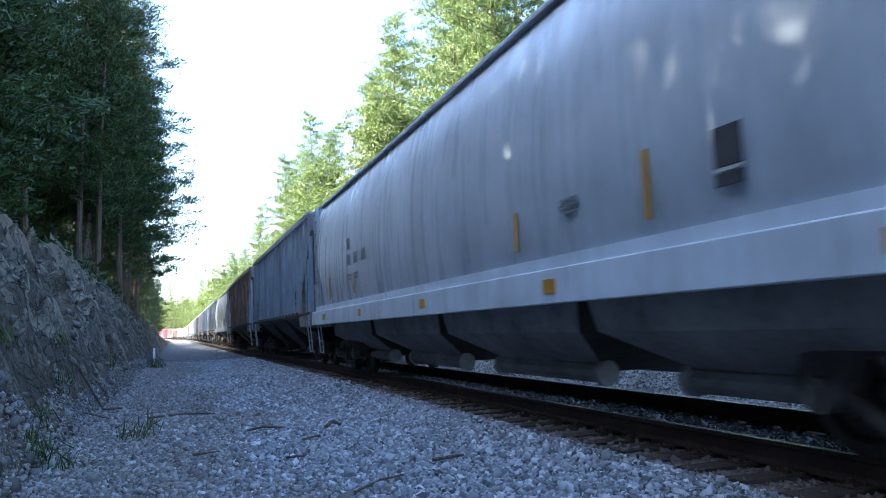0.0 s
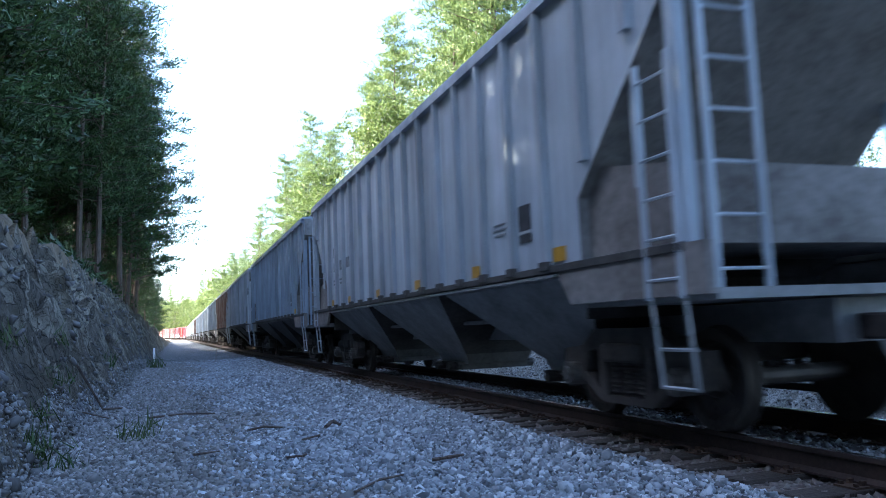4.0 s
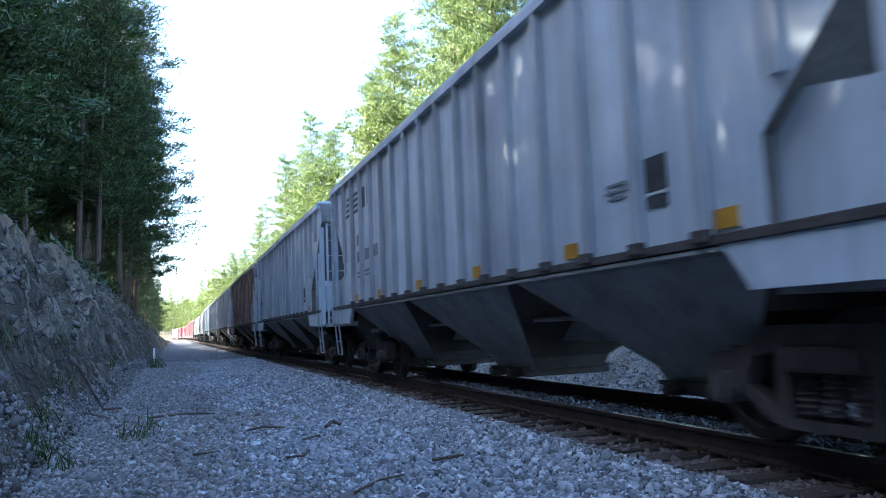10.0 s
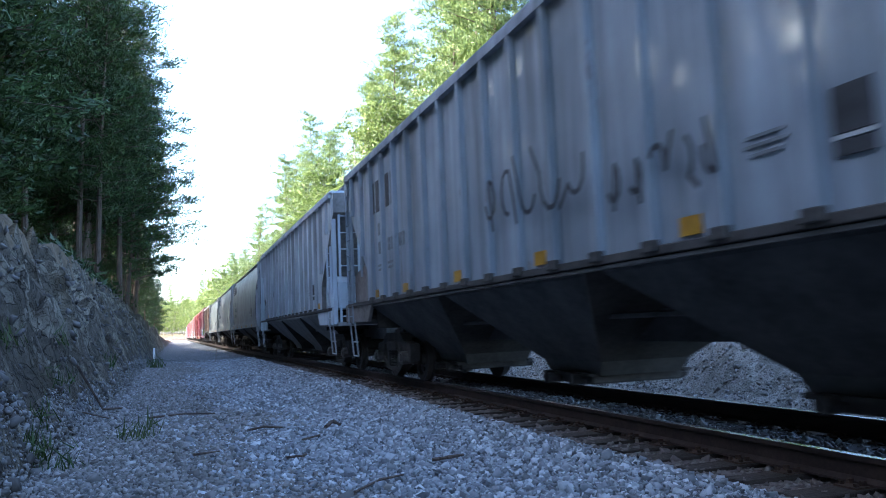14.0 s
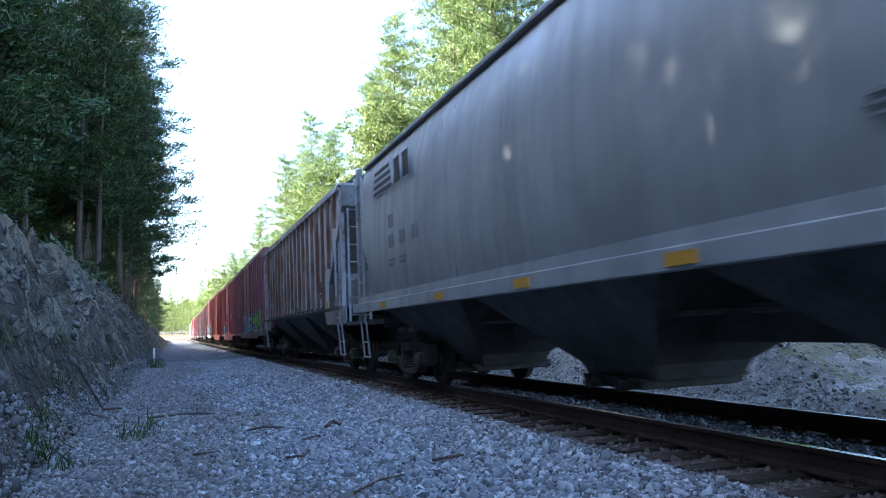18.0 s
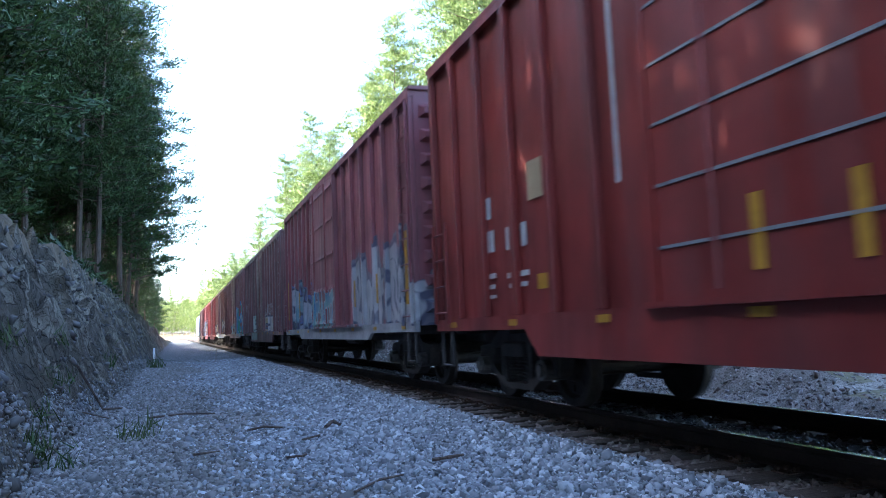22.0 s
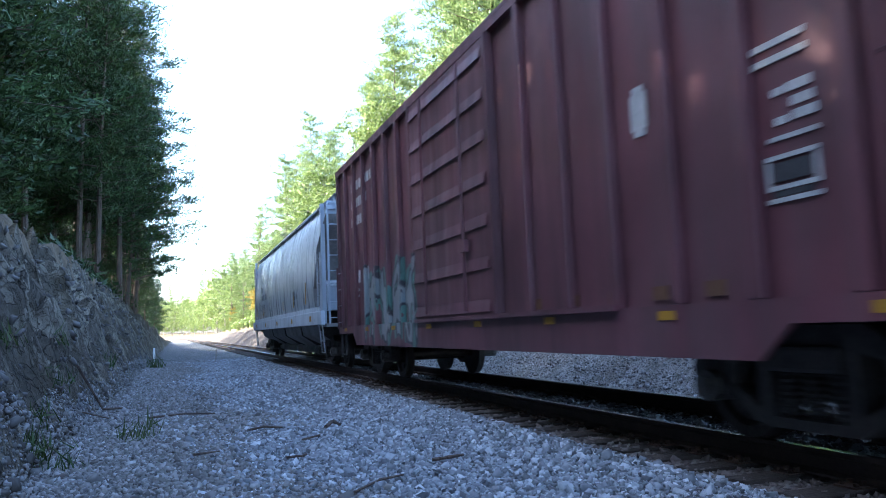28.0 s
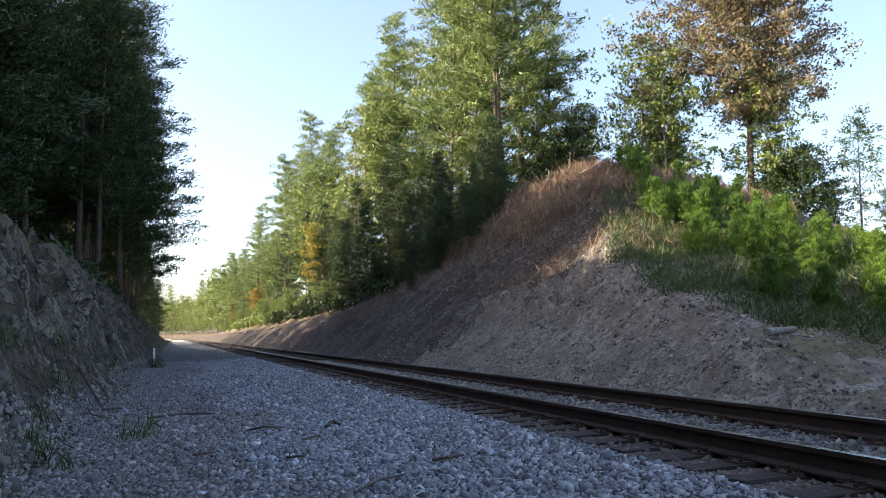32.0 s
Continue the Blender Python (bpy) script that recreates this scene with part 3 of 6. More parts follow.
    placed(FAR_TREE, [(offset(y) + q + rng.uniform(-2, 2), y, rng.uniform(.8, 1.2)) for y in range(200, 560, 12) for q in (15, 24)], rng, far)
    placed(FAR_TREE, [(offset(y) + q + rng.uniform(-2, 2), y, rng.uniform(.8, 1.2)) for y in range(206, 560, 12) for q in (13,)], rng, far)
    placed(FAR_TREE, [(x + rng.uniform(-5, 5), 520 + rng.uniform(0, 60), rng.uniform(1.0, 1.5)) for x in range(-160, 60, 9)], rng, far)
    young = "young pines on the bank"
    placed(YOUNG[0], [(8.9 + 0.42 * (y - 7) + rng.uniform(0.6, 8), y, rng.uniform(0.45, 1.0) * (0.62 + 0.02 * y)) for y in np.linspace(11, 29, 52)], rng, young)
    placed(YOUNG[1], [(8.6 + 0.42 * (y - 7) + rng.uniform(0.5, 5.5), y, rng.uniform(0.4, 0.95) * (0.58 + 0.02 * y)) for y in np.linspace(10, 28, 58)], rng, young)


plant_beside()
plant()


# ---- the train ----
def car_paint(name, base, dirt=0.35, rust=0.3, rough=0.5, tags=(), fade=0.15, bands=0.3, dents=0.03):
    """Weathered car paint: dirt washed down the sides, rust streaks, and sprayed patches (y0, y1, z0, z1, colours)."""
    m, nt, b, co = blank(name, rough, 0.0, 0.45)
    base = tuple(min(0.7, c * 1.05) for c in base)
    lo = tuple(c * (1 - fade) for c in base)
    hi = tuple(min(1, c * (1 + fade)) for c in base)
    c = ramp(nt, noise_tex(nt, co, 1.3, 5), [(0.3, lo), (0.7, hi)])
    streak = noise_tex(nt, co, 1.0, 5, 0.6, (3.0, 5.0, 0.35))
    # broad upright bands of faded and dusty panels
    band = ramp(nt, noise_tex(nt, co, 1.0, 3, 0.5, (0.1, 0.75, 0.06)), [(0.36, grey(1 - bands)), (0.5, grey(1)), (0.66, grey(1 + 0.3 * bands))])
    mul = node(nt, "ShaderNodeMix", data_type="RGBA", blend_type="MULTIPLY")
    mul.inputs[0].default_value = 1
    nt.links.new(c, mul.inputs[6])
    nt.links.new(band, mul.inputs[7])
    c = mul.outputs[2]
    c = mixed(nt, maths(nt, "MULTIPLY", ramp(nt, streak, [(0.42, grey(0)), (0.7, grey(1))]), dirt), c, (0.09, 0.085, 0.08))
    if rust:
        spots = noise_tex(nt, co, 2.2, 7, 0.65, (1.0, 1.6, 0.45))
        edge = 0.72 - 0.3 * rust
        c = mixed(nt, ramp(nt, spots, [(edge, grey(0)), (edge + 0.12, grey(0.9))]), c, (0.115, 0.055, 0.033))
    sep = node(nt, "ShaderNodeSeparateXYZ")
    nt.links.new(co, sep.inputs[0])
    M = lambda op, a, b2=0.0, clamp=False: maths(nt, op, a, b2, clamp)
    for k, (y0, y1, z0, z1, cols) in enumerate(tags):
        # letters in a row: in each cell a bent ring and two slanting strokes, chosen by chance
        fill, second, edge_col, halo = cols
        tall = z1 - z0
        wide = tall * 0.62
        near = M("LESS_THAN", sep.outputs[0], -0.5)
        wob = M("SUBTRACT", noise_tex(nt, co, 1.1 + 0.2 * k, 2), 0.5)
        wob2 = M("SUBTRACT", noise_tex(nt, co, 1.6 + 0.2 * k, 2), 0.5)
        yy = M("DIVIDE", M("ADD", M("SUBTRACT", sep.outputs[1], y0), M("MULTIPLY", wob, 0.9 * wide)), wide)
        v = M("DIVIDE", M("ADD", M("SUBTRACT", sep.outputs[2], (z0 + z1) / 2), M("MULTIPLY", wob2, 0.6 * tall)), tall)
        cell = M("FLOOR", yy)
        u = M("SUBTRACT", M("FRACT", yy), 0.5)
        wn_ = node(nt, "ShaderNodeTexWhiteNoise", noise_dimensions="1D")
        nt.links.new(M("ADD", cell, 13.7 * k + y0), wn_.inputs["W"])
        rnd = node(nt, "ShaderNodeSeparateColor")
        nt.links.new(wn_.outputs["Color"], rnd.inputs[0])
        ra, rb, rc = rnd.outputs
        du = M("SUBTRACT", u, M("MULTIPLY", M("SUBTRACT", ra, 0.5), 0.3))
        dv = M("SUBTRACT", v, M("MULTIPLY", M("SUBTRACT", rb, 0.5), 0.5))
        rad = M("SQRT", M("ADD", M("MULTIPLY", M("MULTIPLY", du, du), 1.6), M("MULTIPLY", dv, dv)))
        ring = M("ABSOLUTE", M("SUBTRACT", rad, M("ADD", 0.2, M("MULTIPLY", rc, 0.12))))
        s1 = M("ABSOLUTE", M("ADD", M("ADD", u, M("MULTIPLY", M("SUBTRACT", rb, 0.5), M("MULTIPLY", v, 1.1))), M("MULTIPLY", M("SUBTRACT", ra, 0.5), 0.6)))
        s2 = M("ABSOLUTE", M("ADD", M("MULTIPLY", M("SUBTRACT", v, M("MULTIPLY", M("SUBTRACT", rc, 0.5), 0.7)), 0.8), M("MULTIPLY", u, M("SUBTRACT", ra, 0.5))))
        field = M("MINIMUM", M("MINIMUM", ring, s1), s2)
        box_y = M("SUBTRACT", (y1 - y0) / 2 / wide, M("ABSOLUTE", M("SUBTRACT", yy, (y1 - y0) / 2 / wide)))
        box_v = M("SUBTRACT", 0.5, M("ABSOLUTE", v))
        inside = M("MINIMUM", box_y, box_v)
        field = M("MAXIMUM", field, M("SUBTRACT", 0.11, inside))
        g = mixed(nt, ramp(nt, noise_tex(nt, co, 1.0, 2), [(0.44, grey(0)), (0.56, grey(1))]), fill, second)
        on = M("MULTIPLY", near, M("MULTIPLY", M("GREATER_THAN", inside, -0.04), M("LESS_THAN", field, 0.24 if halo else 0.14)))
        shade = mixed(nt, M("MULTIPLY", M("SUBTRACT", 0.165, field), 40.0, True), halo or edge_col, edge_col)
        shade = mixed(nt, M("MULTIPLY", M("SUBTRACT", 0.11, field), 40.0, True), shade, g)
        c = mixed(nt, M("MULTIPLY", on, 0.93), c, shade)
    nt.links.new(c, b.inputs["Base Color"])
    r = ramp(nt, streak, [(0.3, grey(rough - 0.08)), (0.75, grey(min(1, rough + 0.25)))])
    nt.links.new(r, b.inputs["Roughness"])
    wavy = maths(nt, "ADD", noise_tex(nt, co, 1.1, 3), noise_tex(nt, co, 1.0, 2, 0.5, (0.2, 1.5, 0.14)))
    bump(nt, b, wavy, 0.3, dents)
    return m


UNDER = plain("underframe_grime_and_shade", (0.02, 0.018, 0.016), (0.08, 0.072, 0.065), 2.0, 0.85, 0, 0.4, 0.01)
TRUCK = plain("truck_grime", (0.022, 0.019, 0.018), (0.085, 0.074, 0.067), 3.0, 0.8, 0.2, 0.4, 0.01)
CAP = plain("bearing_cap_steel", (0.05, 0.045, 0.04), (0.16, 0.15, 0.14), 6.0, 0.6, 0.4, 0.3, 0.005)
WHEEL = plain("wheel_steel", (0.03, 0.025, 0.022), (0.09, 0.075, 0.065), 5.0, 0.6, 0.6, 0.3, 0.005)
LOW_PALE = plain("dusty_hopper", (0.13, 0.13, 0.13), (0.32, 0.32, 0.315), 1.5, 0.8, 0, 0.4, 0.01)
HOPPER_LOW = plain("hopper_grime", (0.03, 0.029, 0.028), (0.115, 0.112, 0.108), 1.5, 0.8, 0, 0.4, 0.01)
YELLOW = plain("reflector_yellow", (0.3, 0.15, 0.015), (0.48, 0.26, 0.025), 6.0, 0.5, 0, 0.0)
WHITE = plain("lettering_white", (0.33, 0.33, 0.33), (0.52, 0.52, 0.51), 6.0, 0.6, 0, 0.0)
BLACK = plain("lettering_black", (0.02, 0.02, 0.022), (0.06, 0.06, 0.065), 6.0, 0.6, 0, 0.0)
GRIMY_SHADED_END = plain("grimy_shaded_end", (0.075, 0.07, 0.066), (0.23, 0.22, 0.21), 1.4, 0.75, 0, 0.3, 0.01)
RUSTY_END = plain("rusty_end_grime", (0.07, 0.058, 0.05), (0.27, 0.25, 0.235), 1.6, 0.75, 0, 0.3, 0.01)
FAINT = plain("faint_lettering_and_glint", (0.13, 0.14, 0.15), (0.26, 0.27, 0.28), 7.0, 0.7, 0, 0.0)
PALE_SILL = plain("dusty_sill", (0.17, 0.165, 0.17), (0.36, 0.355, 0.36), 1.4, 0.7, 0, 0.3, 0.01)
GREYMARK = plain("lettering_grey", (0.1, 0.11, 0.12), (0.2, 0.21, 0.22), 6.0, 0.7, 0, 0.0)
GALV = plain("galvanised_steel", (0.25, 0.26, 0.27), (0.42, 0.43, 0.44), 4.0, 0.5, 0.6, 0.2, 0.004)


def hull(bm, levels):
    """A body stacked from rectangles (z, half width, half length)."""
    rings = [[bm.verts.new((sx * w, sy * e, z)) for sx, sy in ((-1, -1), (1, -1), (1, 1), (-1, 1))] for z, w, e in levels]
    bm.faces.new(rings[0][::-1])
    bm.faces.new(rings[-1])
    for a, b in zip(rings, rings[1:]):
        for i in range(4):
            bm.faces.new((a[i], a[(i + 1) % 4], b[(i + 1) % 4], b[i]))


def ring_mesh(bm, profile, n=28):
    """A wheel turned round the x axis from (x, r) pairs."""
    rows = [[bm.verts.new((x, r * math.cos(i * 2 * math.pi / n), r * math.sin(i * 2 * math.pi / n))) for i in range(n)] for x, r in profile]
    for a, b in zip(rows, rows[1:]):
        for i in range(n):
            bm.faces.new((a[i], a[(i + 1) % n], b[(i + 1) % n], b[i]))


WHEELS = []          # (wheelset, y in its car)
SHARED = {}
WHEEL_R = 0.43


def shared_part(name, maker, material, parent, label=""):
    if name not in SHARED:
        bm = bmesh.new()
        maker(bm)
        me = bpy.data.meshes.new(name)
        bm.to_mesh(me)
        bm.free()
        me.materials.append(material)
        SHARED[name] = me
    ob = new(name, SHARED[name])
    ob.parent = parent
    if label:
        ob["label"] = label
    return ob


def make_wheelset(bm):
    rod(bm, (-1.05, 0, 0), (1.05, 0, 0), 0.08, 10)
    for s in (-1, 1):
        ring_mesh(bm, [(s * 0.67, 0.09), (s * 0.68, 0.33), (s * 0.675, WHEEL_R + 0.027), (s * 0.705, WHEEL_R + 0.027), (s * 0.72, WHEEL_R), (s * 0.81, WHEEL_R - 0.004), (s * 0.81, 0.34), (s * 0.76, 0.3), (s * 0.77, 0.16), (s * 0.84, 0.13), (s * 0.84, 0.08)])
        for k in range(6):
            a = k * math.pi / 3
            box(bm, s * 0.775 - 0.012, s * 0.775 + 0.012, 0.22 * math.cos(a) - 0.04, 0.22 * math.cos(a) + 0.04, 0.22 * math.sin(a) - 0.02, 0.22 * math.sin(a) + 0.02)
    bmesh.ops.recalc_face_normals(bm, faces=bm.faces[:])


def make_sideframe(bm):
    out = [(-1.15, 0.55), (-1.12, 0.68), (-0.75, 0.72), (-0.5, 0.88), (0.5, 0.88), (0.75, 0.72), (1.12, 0.68), (1.15, 0.55), (1.1, 0.36), (0.75, 0.36), (0.42, 0.17), (-0.42, 0.17), (-0.75, 0.36), (-1.1, 0.36)]
    holes = [[(-0.3, 0.24), (0.3, 0.24), (0.34, 0.6), (-0.34, 0.6)], [(-0.72, 0.45), (-0.44, 0.3), (-0.44, 0.7), (-0.62, 0.66)], [(0.72, 0.45), (0.44, 0.3), (0.44, 0.7), (0.62, 0.66)]]
    edges = []
    for loop in [out] + holes:
        vs = [bm.verts.new((-0.09, y, z)) for y, z in loop]
        edges += [bm.edges.new((vs[i], vs[(i + 1) % len(vs)])) for i in range(len(vs))]
    bmesh.ops.triangle_fill(bm, edges=edges, use_beauty=True)
    r = bmesh.ops.extrude_face_region(bm, geom=bm.faces[:])
    for v in r["geom"]:
        if isinstance(v, bmesh.types.BMVert):
            v.co.x += 0.18
    bmesh.ops.recalc_face_normals(bm, faces=bm.faces[:])


def make_cap(bm):
    rod(bm, (-0.2, 0, 0), (0.1, 0, 0), 0.12, 12)
    rod(bm, (-0.23, 0, 0), (-0.19, 0, 0), 0.075, 8)


def make_spring(bm):
    tube_mesh(bm, [(0, 0, 0.26 + 0.0225 * k) for k in range(14)], [0.085 if k % 2 else 0.06 for k in range(14)], 9)


def make_bolster_end(bm):
    box(bm, -0.14, 0.1, -0.32, 0.32, 0.56, 0.74, bevel=0.03)


def make_bolster(bm):
    box(bm, -0.95, 0.95, -0.2, 0.2, 0.5, 0.78, bevel=0.03)
    rod(bm, (0, 0, 0.7), (0, 0, 0.95), 0.2, 12)
    for s in (-1, 1):
        box(bm, -0.8, 0.8, s * 0.42 - 0.05, s * 0.42 + 0.05, 0.3, 0.42)


def add_truck(car, y):
    bol = shared_part("truck", make_bolster, TRUCK, car, "grimy cast steel truck bolster")
    bol.location = (0, y, 0)
    for s in (-1, 1):
        f = shared_part("sideframe", make_sideframe, TRUCK, bol)
        turn = 0 if s < 0 else 180
        f.matrix_basis = pose(s * 1.0, 0, 0, 0, 0, turn)
        shared_part("bolster_end", make_bolster_end, TRUCK, bol).matrix_basis = pose(s * 1.0, 0, 0, 0, 0, turn)
        for dy in (-0.89, 0.89):
            shared_part("bearing_cap", make_cap, CAP, bol).matrix_basis = pose(s * 1.0, dy, WHEEL_R, 0, 0, turn)
        for dy in (-0.22, 0, 0.22):
            shared_part("spring", make_spring, TRUCK, bol).matrix_basis = pose(s * 1.0, dy, 0)
    for dy in (-0.89, 0.89):
        w = shared_part("wheelset", make_wheelset, WHEEL, bol, "dark steel wheels on an axle")
        w.matrix_basis = pose(0, dy, WHEEL_R)
        WHEELS.append((w, car, y + dy))


def make_coupler(bm):
    box(bm, -0.09, 0.09, -0.55, 0.2, 0.74, 0.94, bevel=0.02)
    box(bm, -0.2, 0.16, -0.75, -0.5, 0.7, 1.0, bevel=0.04)
    rod(bm, (0.35, 0.1, 0.9), (0.3, -0.55, 0.5), 0.03, 6)


def add_ladder(car, x, y, z0, z1, mat, w=0.45, rungs=8, along=True):
    bm = bmesh.new()
    s = -1 if x < 0 else 1
    for k in (-1, 1):
        if along:
            box(bm, x - 0.02, x + 0.02, y + k * w / 2 - 0.022, y + k * w / 2 + 0.022, z0, z1)
        else:
            box(bm, x + k * w / 2 - 0.025, x + k * w / 2 + 0.025, y - 0.02, y + 0.02, z0, z1)
    heights = [z0 + 0.15 + (z1 - z0 - 0.3) * i / (rungs - 1) for i in range(rungs)]
    apart = along and x < 0
    for z in heights:
        if along and not apart:
            rod(bm, (x, y - w / 2, z), (x, y + w / 2, z), 0.014, 5)
        elif not along:
            rod(bm, (x - w / 2, y, z), (x + w / 2, y, z), 0.014, 5)
    ladder = part("ladder", bm, mat, car)
    if apart:
        key = "rung %.2f %s" % (w, mat.name)
        if key not in SHARED:
            bm = bmesh.new()
            rod(bm, (0, -w / 2, 0), (0, w / 2, 0), 0.014, 5)
            me = bpy.data.meshes.new("rung")
            bm.to_mesh(me)
            bm.free()
            me.materials.append(mat)
            SHARED[key] = me
        for z in heights:
            rung = new("rung", SHARED[key])
            rung.parent = ladder
            rung.location = (x, y, z)
    return ladder


def bars(car, rows, x, mat, name="lettering"):
    """Unreadable writing as bars: rows of (y, z, width, height, count)."""
    for y, z, w, h, n in rows:
        n = 1 if h < 0.15 else n
        step = w / n
        for i in range(n):
            bm = bmesh.new()
            yc = y + (i + 0.5) * step - w / 2
            k = 0.31 if n > 1 else 0.5
            box(bm, x - 0.006, x + 0.006, yc - step * k, yc + step * k, z - h / 2, z + h / 2)
            part(name, bm, mat, car)


def add_reflectors(car, ys, x, z, h=0.14, w=0.24):
    for y in ys:
        bm = bmesh.new()
        box(bm, x - 0.008, x + 0.008, y - w / 2, y + w / 2, z - h / 2, z + h / 2)
        part("reflector", bm, YELLOW, car, "yellow reflective marker")


def scrawl(car, y, z, w, h, x, mat, seed, width=0.05):
    """Sprayed strokes in a row, each a bent line with a short tail."""
    rng = random.Random(seed)
    step = h * 0.62
    for i in range(max(1, int(w / step))):
        yc = y + w / 2 - (i + 0.5) * step
        a0, sweep, r = rng.uniform(0, 6.28), rng.uniform(1.8, 4.6) * rng.choice((-1, 1)), h * rng.uniform(0.22, 0.36)
        pts = [(yc + r * 0.75 * math.cos(a0 + sweep * k / 6), z + r * 1.2 * math.sin(a0 + sweep * k / 6)) for k in range(7)]
        pts.append((pts[-1][0] + rng.uniform(-0.3, 0.3) * h, z + rng.choice((-0.45, 0.45)) * h))
        bm = bmesh.new()
        for (ya, za), (yb, zb) in zip(pts, pts[1:]):
            d = Vector((yb - ya, zb - za)).normalized()
            nrm = Vector((-d.y, d.x)) * width / 2
            e = d * width * 0.3
            vs = [bm.verts.new((x, ya - e.x + nrm.x * k, za - e.y + nrm.y * k)) for k in (-1, 1)] + [bm.verts.new((x, yb + e.x + nrm.x * k, zb + e.y + nrm.y * k)) for k in (1, -1)]
            bm.faces.new(vs)
        part("sprayed_line", bm, mat, car)


def hopper(length, round_side, paint, low, label, ribs=19, letters=BLACK, eave=4.22, sill=None, marks=(), logo=None, bays=3, sill_z=1.14, rib_paint=None, clean_ends=False, tubes=False, shift=0.0):
    """Covered hopper car; y runs to its rear, z from the rail."""
    car = new("hopper_car")
    e = length / 2
    x = 1.6
    sill = sill or paint
    slope = 1.35 if round_side else 1.85
    levels_round = [(1.46, 1.5, e - slope), (1.6, 1.55, e - slope), (2.1, 1.6, e - slope + 0.05), (2.6, 1.61, e - slope + 0.5), (3.1, 1.585, e - 0.75), (3.6, 1.52, e - 0.28), (3.95, 1.43, e - 0.2), (eave, 1.33, e - 0.2)]
    levels_flat = [(1.52, 1.53, e - slope), (2.1, 1.53, e - slope), (3.75, 1.53, e - 0.12), (eave, 1.53, e - 0.12)]
    bm = bmesh.new()
    hull(bm, levels_round if round_side else levels_flat)
    body = part("body", bm, paint, car)
    body.data.materials.append(GRIMY_SHADED_END)
    # sloping ends painted darker, for grime and for the shadow below the roof
    for pl in body.data.polygons:
        if abs(pl.normal.y) > 0.5 and pl.center.z < eave - 0.15:
            pl.material_index = 1
    if round_side:
        smooth(body, 35)
    bm = bmesh.new()
    w = 1.4 if round_side else 1.58
    box(bm, -w, w, -e + 0.2, e - 0.2, eave, eave + 0.07, bevel=0.015)
    roof = part("roof", bm, paint, car)
    # hatches and walkways
    bm = bmesh.new()
    for xx in (-0.95, 0.95):
        for k in range(3):
            box(bm, xx - 0.24 + 0.17 * k, xx - 0.1 + 0.17 * k, -e + 0.05, e - 0.05, eave + 0.22, eave + 0.26)
        for i in range(13):
            y = (i / 12 - 0.5) * (length - 0.6)
            box(bm, xx - 0.26, xx + 0.4, y - 0.02, y + 0.02, eave + 0.07, eave + 0.22)
    part("roof_walkway", bm, GALV, roof, "galvanised steel roof walkway")
    for i in range(10):
        bm = bmesh.new()
        y = (i - 4.5) * (length - 2.4) / 10
        box(bm, -0.55, 0.55, y - 0.55, y + 0.55, eave + 0.07, eave + 0.2, bevel=0.04)
        part("hatch_cover", bm, paint, roof)
    # sills, end sheets and platforms
    if round_side:
        for s in (-1, 1):
            bm = bmesh.new()
            box(bm, s * x - 0.05, s * x + 0.05, -e, e, sill_z, 1.48, bevel=0.012)
            box(bm, s * (x - 0.06) - 0.06, s * (x - 0.06) + 0.06, -e + 0.4, e - 0.4, 1.48, 1.6)
            part("side_sill", bm, sill, car)
    else:
        for s in (-1, 1):
            bm = bmesh.new()
            box(bm, s * 1.55 - 0.05, s * 1.55 + 0.05, -e + 0.3, e - 0.3, 1.44, 1.515, bevel=0.01)
            part("side_sill", bm, UNDER, car)
            bm = bmesh.new()
            box(bm, s * 1.545 - 0.04, s * 1.545 + 0.04, -e + 2.3, e - 2.3, 1.4, 1.432)
            part("sill_lip", bm, low, car)
            for sy in (-1, 1):
                bm = bmesh.new()
                prism(bm, [(sy * (e - 0.05), 1.5), (sy * (e - 2.3), 1.5), (sy * (e - 2.0), 1.12), (sy * (e - 0.05), 1.12)], s * 1.55 - 0.03, s * 1.55 + 0.03)
                part("sill_gusset", bm, paint if clean_ends else RUSTY_END, car)
    for sy in (-1, 1):
        bm = bmesh.new()
        prism(bm, [(sy * (e - 0.3), 1.5), (sy * (e - slope - 0.1), 1.5), (sy * (e - slope - 0.1), 2.4), (sy * (e - 0.3), 2.12)], -1.42, 1.42)
        part("end_sheet", bm, paint if clean_ends or round_side else RUSTY_END, car)
        bm = bmesh.new()
        box(bm, -1.4, 1.4, sy * (e - slope - 0.16) - 0.02, sy * (e - slope - 0.16) + 0.02, 0.98, 1.498)
        part("bolster_plate", bm, UNDER, car)
        bm = bmesh.new()
        box(bm, -1.5, 1.5, sy * (e - 0.95) - 0.9, sy * (e - 0.95) + 0.9, 1.08, 1.16)
        part("end_platform", bm, low, car)
        for s in (-1, 1):
            bm = bmesh.new()
            box(bm, s * 1.5 - 0.05, s * 1.5 + 0.05, sy * (e - 0.32) - 0.06, sy * (e - 0.32) + 0.06, 1.12, eave)
            box(bm, s * 1.42 - 0.03, s * 1.42 + 0.03, sy * (e - 1.0) - 0.04, sy * (e - 1.0) + 0.04, 2.05, 3.05)
            part("corner_post", bm, paint, car)
            tall = sy * s < 0
            add_ladder(car, s * 1.58, sy * (e - 0.55), 1.1, eave - (0.25 if tall else 1.25), paint if not round_side else GALV, 0.42, 9 if tall else 6)
            bm = bmesh.new()
            for k in (-0.21, 0.21):
                rod(bm, (s * 1.56, sy * (e - 0.55) + k, 1.12), (s * 1.5, sy * (e - 0.55) + k, 0.42), 0.018, 5)
